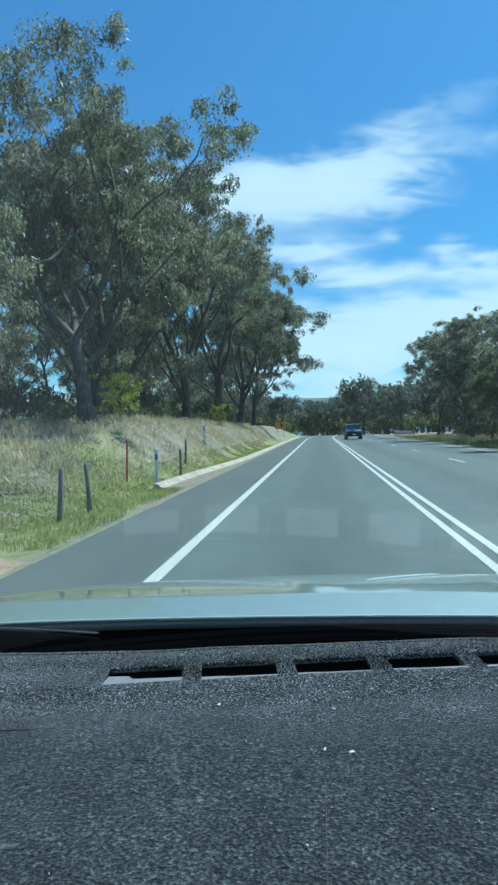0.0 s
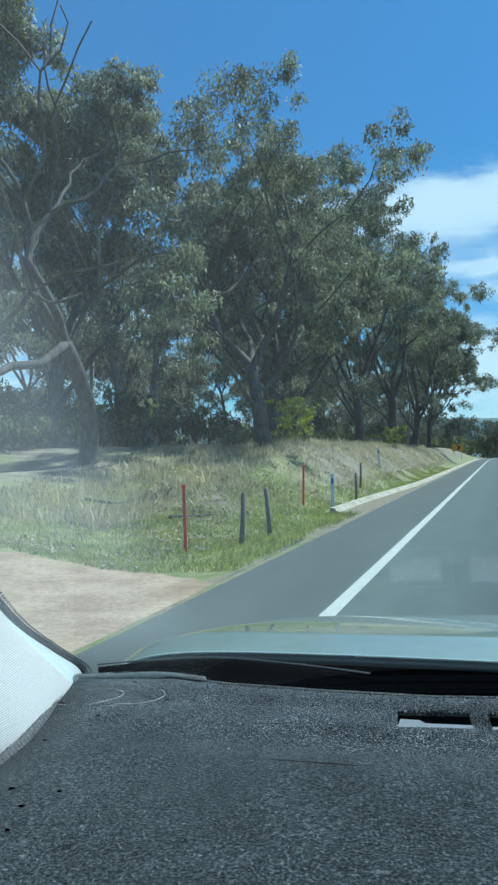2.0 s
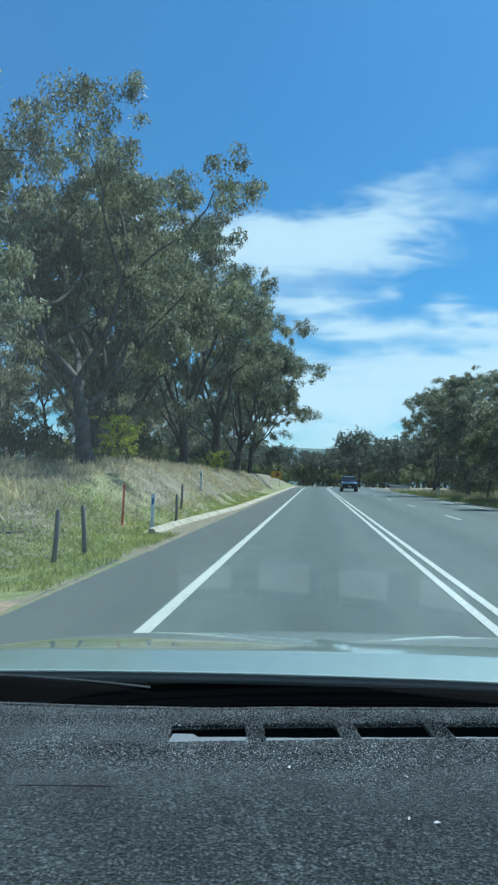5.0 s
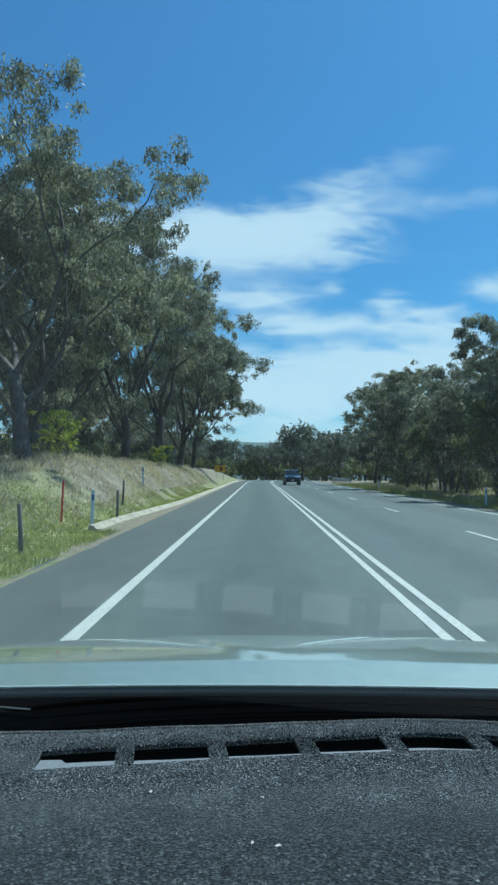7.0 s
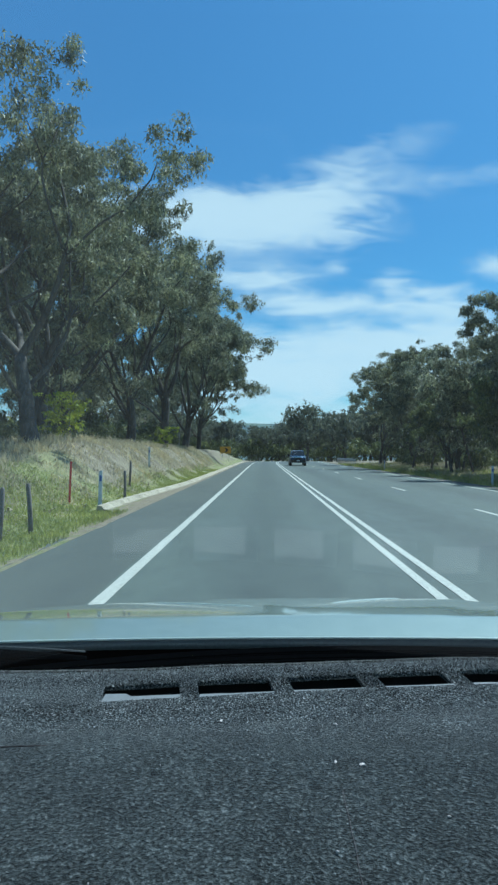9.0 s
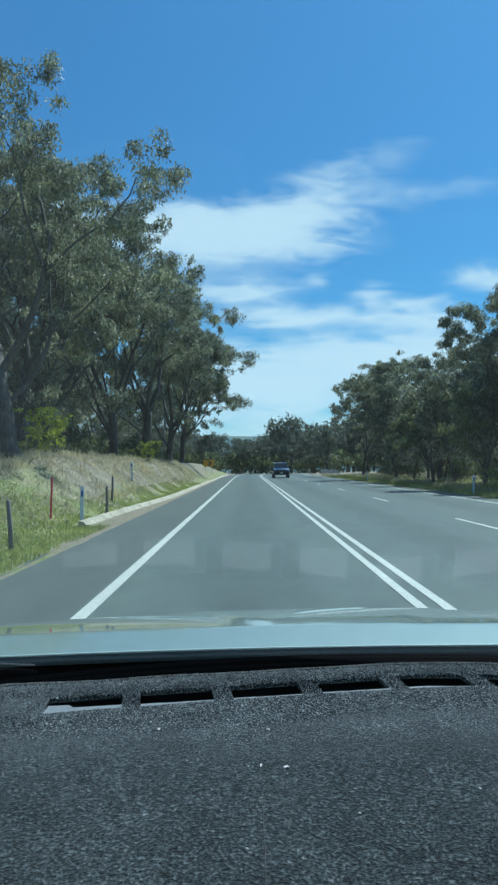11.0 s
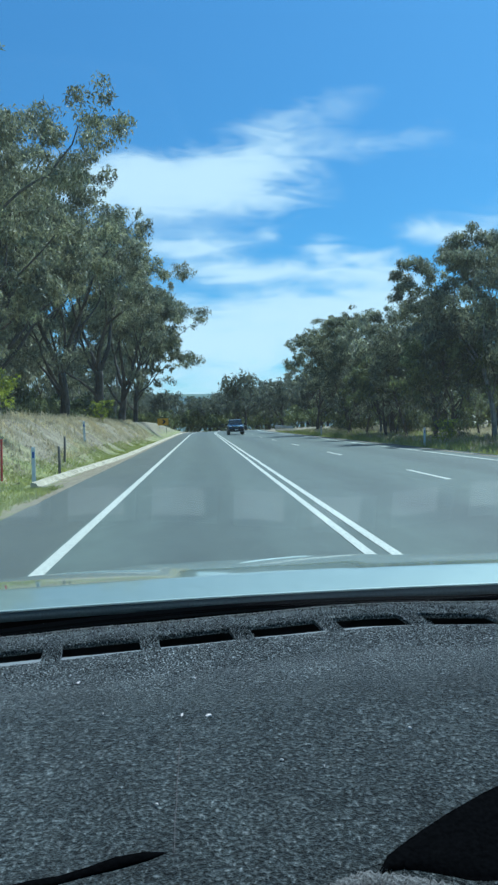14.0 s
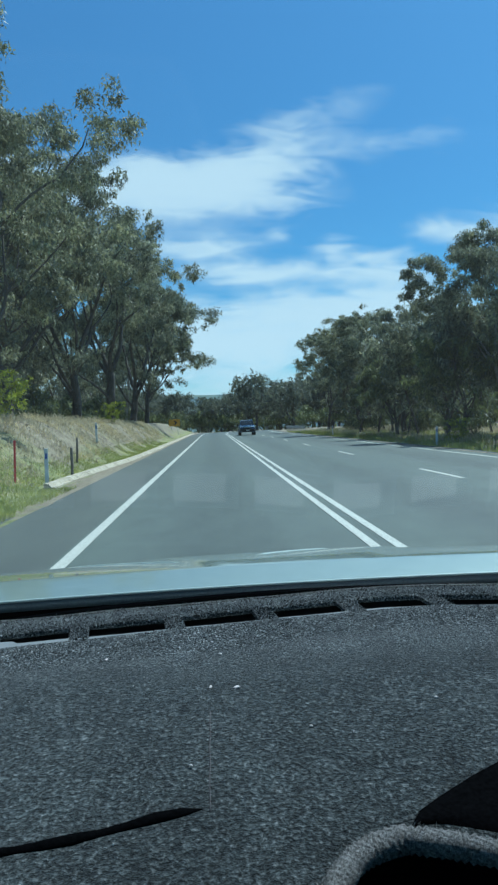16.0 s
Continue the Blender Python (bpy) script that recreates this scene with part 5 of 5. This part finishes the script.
def build_shell():
    """Plain parts that close the car round the viewer."""
    xl, xr = CX - 0.95, CX + 0.95
    # roof with headliner below
    rows = []
    for y, z in ((0.30, 1.875), (0.05, 1.93), (-0.6, 1.97), (-1.6, 1.95), (-2.5, 1.88), (-2.75, 1.78)):
        rows.append([(CX + 0.74 * u, y - 0.08 * u * u, z - 0.07 * u * u) for u in [-1 + i / 8 for i in range(17)]])
    v, f = loft(rows)
    roof = part("roof", v, f, M["silver"], car)
    v, f = loft([[(x, y, z - 0.03) for x, y, z in r] for r in rows])
    part("headliner", v, f, M["headliner"], roof, "pale fabric headliner")
    for s, x in ((-1, xl), (1, xr)):
        rows = []
        for y, lo, hi in ((2.25, 0.45, 0.78), (1.9, 0.32, 0.84), (1.25, 0.30, 0.92), (0.9, 0.30, 1.0), (0.55, 0.30, 1.10), (-1.0, 0.30, 1.08), (-2.6, 0.34, 1.06), (-2.8, 0.45, 1.02)):
            rows.append([(x + s * 0.04 * math.sin(math.pi * k / 6) - s * 0.05 * (k == 6), y, lo + (hi - lo) * k / 6) for k in range(7)])
        v, f = loft(rows)
        side = part("side_panel", v, f, M["silver"], car)
        rows = [[(x - s * 0.10, y, 0.40), (x - s * 0.12, y, 0.80), (x - s * 0.10, y, 1.10), (x - s * 0.03, y, 1.14), (x + s * 0.03, y, 1.13), (x + s * 0.035, y, 1.06)] for y in (0.66, 0.3, -0.2, -1.0, -2.4)]
        v, f = loft(rows)
        part("door_card", v, f, M["trim"], side, "dark door trim")
        # quarter-light bar, roof rail, rear pillars
        v, f = tube([Vector((x - s * 0.055, 0.428, 1.02)), Vector((x - s * 0.055, 0.444, 1.20)), Vector((x - s * 0.058, 0.458, 1.40))], [0.0075] * 3, 8)
        part("quarter_bar", v, f, M["rubber"], side, "black quarter-light bar")
        v = [(x - s * 0.062, 0.458, 1.39), (x - s * 0.062, 0.64, 1.24), (x - s * 0.062, 0.66, 1.02), (x - s * 0.062, 0.432, 1.02),
             (x - s * 0.04, 0.458, 1.39), (x - s * 0.04, 0.64, 1.24), (x - s * 0.04, 0.66, 1.02), (x - s * 0.04, 0.432, 1.02)]
        part("sail_panel", v, [(0, 1, 2, 3), (7, 6, 5, 4), (0, 4, 5, 1), (1, 5, 6, 2), (2, 6, 7, 3), (3, 7, 4, 0)], M["sail"], side, "dark grey mirror sail panel", False)
        v = [(x - s * d, y, z) for d in (0.066, 0.060) for y, z in ((0.468, 1.345), (0.520, 1.302), (0.508, 1.10), (0.452, 1.09))]
        part("sail_inset", v, [(0, 1, 2, 3), (7, 6, 5, 4), (0, 4, 5, 1), (1, 5, 6, 2), (2, 6, 7, 3), (3, 7, 4, 0)], M["sail_grey"], side, "taupe grey inset of the sail panel", False)
        v, f = tube([Vector((x - s * 0.06, 0.60, 1.09)), Vector((x - s * 0.04, 0.1, 1.10)), Vector((x - s * 0.04, -1.0, 1.10)), Vector((x - s * 0.04, -2.4, 1.08))], [0.02] * 4, 8)
        part("sill_seal", v, f, M["rubber"], side, "black window sill seal")
        v, f = tube([Vector((x - s * 0.27, -0.05, 1.80)), Vector((x - s * 0.24, -0.6, 1.88)), Vector((x - s * 0.24, -2.5, 1.80))], [0.04] * 3, 8)
        part("roof_rail", v, f, M["silver"], side)
        for y in (-0.75, -1.9):
            v, f = tube([Vector((x - s * 0.04, y, 1.08)), Vector((x - s * 0.24, y - 0.15, 1.88))], [0.05, 0.04], 8)
            part("door_pillar", v, f, M["black_plastic"], side)
    v, f = loft([[(xl, 2.25, 0.86), (xr, 2.25, 0.86)], [(xl + 0.05, 2.38, 0.75), (xr - 0.05, 2.38, 0.75)], [(xl + 0.08, 2.36, 0.30), (xr - 0.08, 2.36, 0.30)]])
    part("front_bumper", v, f, M["silver"], car)
    v, f = loft([[(xl, -2.8, 0.35), (xr, -2.8, 0.35)], [(xl, -2.85, 1.05), (xr, -2.85, 1.05)]])
    part("tailgate", v, f, M["silver"], car)
    v, f = loft([[(xl + 0.03, -2.75, 0.30), (xr - 0.03, -2.75, 0.30)], [(xl + 0.03, 2.2, 0.30), (xr - 0.03, 2.2, 0.30)]])
    part("floor_pan", v, f, M["trim"], car)
    for x in (xl + 0.08, xr - 0.08):
        for y in (1.45, -1.75):
            t = bm_part("wheel", cylinder_bm(0.35, 0.22, (x, y, 0.35), 'X', 28, 0.04), M["rubber"], car, "black rubber tyre")
            bm_part("rim", cylinder_bm(0.22, 0.02, (x + math.copysign(0.116, x - CX), y, 0.35), 'X', 20, 0.006), M["steel"], t)
    # wing mirrors
    for s, x in ((-1, CX - 1.13), (1, CX + 1.13)):
        bm = bmesh.new()
        bmesh.ops.create_icosphere(bm, subdivisions=3, radius=1, matrix=Matrix.Translation((x, 0.52, 1.23)) @ Matrix.Diagonal((0.15, 0.085, 0.105, 1)))
        m = bm_part("wing_mirror", bm, M["mirror_shell"], car, "black wing mirror housing", True)
        bm = bmesh.new()
        bmesh.ops.create_icosphere(bm, subdivisions=3, radius=1, matrix=Matrix.Translation((x, 0.455, 1.235)) @ Matrix.Diagonal((0.128, 0.03, 0.085, 1)))
        bm_part("mirror_face", bm, M["dark_glass"], m, "dark mirror glass", True)
        v, f = tube([Vector((x - s * 0.08, 0.53, 1.15)), Vector((x - s * 0.2, 0.55, 1.10))], [0.03, 0.035], 8)
        part("mirror_arm", v, f, M["black_plastic"], m)


build_shell()

# ---- carpet dash mat, lying on the dashboard ----


def build_mat():
    mat = thing("dash_mat", "charcoal carpet dash mat with vent slots and bound edge", "dash mat")
    top = 1.2135

    def near(x):
        pts = ((-0.44, 0.407), (-0.385, 0.43), (-0.325, 0.44), (-0.26, 0.40), (-0.20, 0.33), (-0.05, 0.325), (0.08, 0.35), (0.100, 0.42), (0.112, 0.448), (0.126, 0.465),
               (0.146, 0.474), (0.17, 0.468), (0.20, 0.456), (0.35, 0.44), (0.95, 0.46))
        for (a, b), (c, d) in zip(pts, pts[1:]):
            if x <= c:
                return b + (d - b) * (x - a) / (c - a)
        return pts[-1][1]

    left = [(-0.44, 0.407), (-0.475, 0.405), (-0.497, 0.415), (-0.506, 0.435), (-0.514, 0.475), (-0.518, 0.52), (-0.512, 0.565), (-0.500, 0.61), (-0.510, 0.66), (-0.533, 0.725), (-0.564, 0.80), (-0.583, 0.845), (-0.583, 0.872), (-0.555, 0.878), (-0.44, mat_far(-0.44))]
    cuts = []
    for k in range(8):
        r = -0.076 + 0.0905 * k
        cuts.append((r - 0.073, r))
    xs = set(round(-0.44 + 0.03 * i, 4) for i in range(47))
    for a, b in cuts:
        xs = {x for x in xs if not (a - 0.006 < x < b + 0.006)} | {a, b, (a + b) / 2}
    xs = sorted(xs)
    verts, faces = [], []
    stack = 19

    def height(x, y):
        roll = 0.020 * smooth01(0.60, 0.38, y) ** 1.5
        s = slot_y(x) - y
        dip = 0.0075 * math.exp(-((s - 0.045) / 0.026) ** 2) if s > 0 and x > -0.44 else 0.0
        return top - roll - dip + 0.0022 * noise.noise(Vector((x * 9, y * 9, 0.3))) - 0.010 * smooth01(-0.44, -0.57, x)

    for x in xs:
        a, s0, s1, b = near(x), slot_y(x), slot_y(x) + 0.047, mat_far(x)
        ys = [a + (s0 - a) * i / (stack - 1) for i in range(stack)] + [s1, s1 + (b - s1) * 0.5, b]
        verts += [(x - (0.007 if y in (s1,) else 0.0), y, height(x, y)) for y in ys]
    n = stack + 3
    for i in range(len(xs) - 1):
        mid = (xs[i] + xs[i + 1]) / 2
        slot = any(a < mid < b for a, b in cuts)
        for j in range(n - 1):
            if slot and j == stack - 1:
                continue
            faces.append((i * n + j, (i + 1) * n + j, (i + 1) * n + j + 1, i * n + j + 1))
    base = len(verts)
    # the flap at the end, fanned from its middle line to the first column
    first = list(range(0, n))
    ring = [(x, y) for x, y in left[1:-1]]
    verts += [(x, y, height(x, y)) for x, y in ring]
    m = len(ring)
    j = 0
    for i in range(m):
        want = ring[i][1]
        while j < n - 1 and verts[first[j + 1]][1] <= want + 0.01 and j < n - 2:
            faces.append((base + i, first[j], first[j + 1]))
            j += 1
        if i < m - 1:
            faces.append((base + i, first[j], base + i + 1))
    while j < n - 1:
        faces.append((base + m - 1, first[j], first[j + 1]))
        j += 1
    sheet = part("carpet", verts, faces, M["carpet"], mat)
    s = sheet.modifiers.new("thickness", 'SOLIDIFY')
    s.thickness, s.offset = 0.006, -1
    rim = [(x, near(x)) for x in reversed([-0.44 + 0.012 * i for i in range(115)])] + left[1:-1] + [(x, mat_far(x)) for x in [-0.44 + 0.03 * i for i in range(47)]]
    r = random.Random(3)
    pts, radii, here = [], [], 0
    for (xa, ya), (xb, yb) in zip(rim, rim[1:]):
        n_sub = max(1, int(math.hypot(xb - xa, yb - ya) / 0.0017))
        for i in range(n_sub):
            x, y = xa + (xb - xa) * i / n_sub, ya + (yb - ya) * i / n_sub
            pts.append(Vector((x, y, height(x, y) - 0.001)))
            thick = 0.0064 if y < 0.84 or x < -0.40 else 0.0028
            radii.append(thick * ((1.07, 0.90)[here % 2] + r.uniform(-0.06, 0.06)))
            here += 1
    v, f = tube(pts, radii, 8)
    band = part("binding", v, f, M["binding"], mat, "grey stitched edge binding")
    v, f = [], []
    for p, w in zip(pts, radii):
        for _ in range(7):
            if w < 0.004:
                continue
            a = r.uniform(0, 2 * math.pi)
            out = Vector((math.cos(a) * r.uniform(0.3, 1), math.sin(a) * r.uniform(0.3, 1), r.uniform(0.1, 1))).normalized()
            q = p + out * w * 0.9
            side = out.orthogonal().normalized() * 0.00030
            bend_to = q + out * r.uniform(0.0012, 0.0044) + Vector((r.uniform(-1, 1), r.uniform(-1, 1), r.uniform(-1, 0.4))) * 0.0016
            f.append((len(v), len(v) + 1, len(v) + 2))
            v += [q - side, q + side, bend_to]
    part("fuzz", v, f, M["binding"], band, "short loose fibres of the binding", False)
    # standing pile where the carpet is seen edge-on: behind, between and just before the slots
    rp = random.Random(31)
    spots = []
    for _ in range(9000):
        x = rp.uniform(-0.45, 0.62)
        spots.append((x, rp.uniform(slot_y(x) + 0.049, mat_far(x)), 0.0028))
    for _ in range(2600):
        x = rp.uniform(-0.45, 0.62)
        spots.append((x, mat_far(x) - rp.uniform(0, 0.003), 0.0042))
    for _ in range(8000):
        x = rp.uniform(-0.45, 0.62)
        spots.append((x, slot_y(x) - 0.055 * rp.random() ** 1.6, 0.0020))
    for (_, a), (b, _) in zip(cuts, cuts[1:]):
        for _ in range(420):
            t = rp.random()
            spots.append((rp.uniform(a, b) - 0.007 * t, slot_y(a) + 0.047 * t, 0.0026))
    v, f = [], []
    for x, y, h in spots:
        a, h, w = rp.uniform(0, 2 * math.pi), h * rp.uniform(0.4, 1.0), rp.uniform(0.00028, 0.0006)
        p, side = Vector((x, y, height(x, y) - 0.0004)), Vector((math.cos(a) * w, math.sin(a) * w, 0))
        f.append((len(v), len(v) + 1, len(v) + 2))
        v += [p - side, p + side, p + Vector((rp.gauss(0, 0.45 * h), rp.gauss(0, 0.45 * h), h))]
    part("carpet_nap", v, f, M["pile"], sheet, "standing charcoal carpet nap", False)
    # two loose loops of pale thread near the glass
    for cx, cy, rx, ry, a0, a1 in ((-0.527, 0.800, 0.052, 0.030, -2.6, 0.9), (-0.455, 0.800, 0.034, 0.030, -1.9, 1.0)):
        loop = [(cx + rx * math.cos(a0 + (a1 - a0) * i / 20), cy + ry * math.sin(a0 + (a1 - a0) * i / 20)) for i in range(21)]
        v, f = tube([Vector((x, y, height(x, y) + 0.0008)) for x, y in loop], [0.00035] * 21, 5)
        part("loose_thread", v, f, M["crumb"], mat, "thin loose pale thread loop")
    # black line for the shade in the fold, and a seam pressed into the pile
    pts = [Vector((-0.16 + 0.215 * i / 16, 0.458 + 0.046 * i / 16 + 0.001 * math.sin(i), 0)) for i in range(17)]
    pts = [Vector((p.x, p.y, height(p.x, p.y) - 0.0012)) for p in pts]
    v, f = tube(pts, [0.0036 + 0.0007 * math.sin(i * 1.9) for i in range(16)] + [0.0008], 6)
    part("fold", v, f, M["soft_black"], mat, "black line for the shade in a carpet fold")
    pts = [Vector((0.056 + 0.0002 * math.sin(i * 1.3), 0.50 + 0.007 * i, 0)) for i in range(17)]
    pts = [Vector((p.x, p.y, height(p.x, p.y) + 0.0002)) for p in pts]
    v, f = tube(pts, [0.00034] * 17, 5)
    part("seam", v, f, M["thread"], mat, "pale seam thread")
    # dark line stands in for the shade in a shallow crease
    pts = [Vector((-0.252 + 0.085 * i / 8, 0.677 + 0.004 * i / 8, 0)) for i in range(9)]
    pts = [Vector((p.x, p.y, height(p.x, p.y) - 0.0003)) for p in pts]
    v, f = tube(pts, [0.0004] + [0.0010] * 7 + [0.0004], 5)
    part("crease", v, f, M["rubber"], mat, "short dark line for the shade in a carpet crease")
    # flat black dots for the shade in small pits of the carpet
    rh = random.Random(21)
    for x, y in ((-0.428, 0.502), (-0.470, 0.491), (-0.459, 0.529), (-0.408, 0.510), (-0.482, 0.520), (-0.445, 0.562), (-0.418, 0.540), (-0.402, 0.569), (-0.488, 0.668), (-0.467, 0.735),
                 (-0.434, 0.740), (-0.413, 0.760), (-0.414, 0.795), (-0.547, 0.821), (-0.537, 0.793), (-0.503, 0.838), (-0.488, 0.855)):
        bm = bmesh.new()
        bmesh.ops.create_icosphere(bm, subdivisions=1, radius=rh.uniform(0.0016, 0.0029), matrix=Matrix.Translation((x, y, height(x, y))) @ Matrix.Diagonal((1.3, 1, 0.12, 1)))
        bm_part("pit_shade_dot", bm, M["soft_black"], mat)
    return height


mat_height = build_mat()

# pale crumbs on the mat
crumb_spots = [(-0.035, 0.755, 1.9), (0.056, 0.658, 1.2), (0.075, 0.653, 1.6), (0.064, 0.735, 1.1), (0.045, 0.54, 0.7), (0.12, 0.58, 0.7), (-0.30, 0.70, 0.7), (-0.22, 0.76, 0.6), (-0.39, 0.73, 0.6), (0.21, 0.61, 0.8)]
rc = random.Random(8)
for _ in range(34):
    crumb_spots.append((rc.uniform(-0.45, 0.45), rc.uniform(0.46, 0.78), rc.uniform(0.2, 0.45)))
bm = bmesh.new()
for x, y, s in crumb_spots:
    got = bmesh.ops.create_icosphere(bm, subdivisions=1, radius=1, matrix=Matrix.Translation((x, y, mat_height(x, y) + 0.0008)) @ Matrix.Rotation(rc.uniform(0, 3), 4, 'Z') @ Matrix.Diagonal((0.0017 * s * rc.uniform(0.6, 1.3), 0.0011 * s, 0.0009, 1)))
    for w in got["verts"]:
        w.co += Vector((rc.uniform(-1, 1), rc.uniform(-1, 1), 0)) * 0.0004 * s
tagged(bm_part("crumbs", bm, M["crumb"]), "pale crumbs and lint scattered on the carpet", "crumbs", kind="stuff")
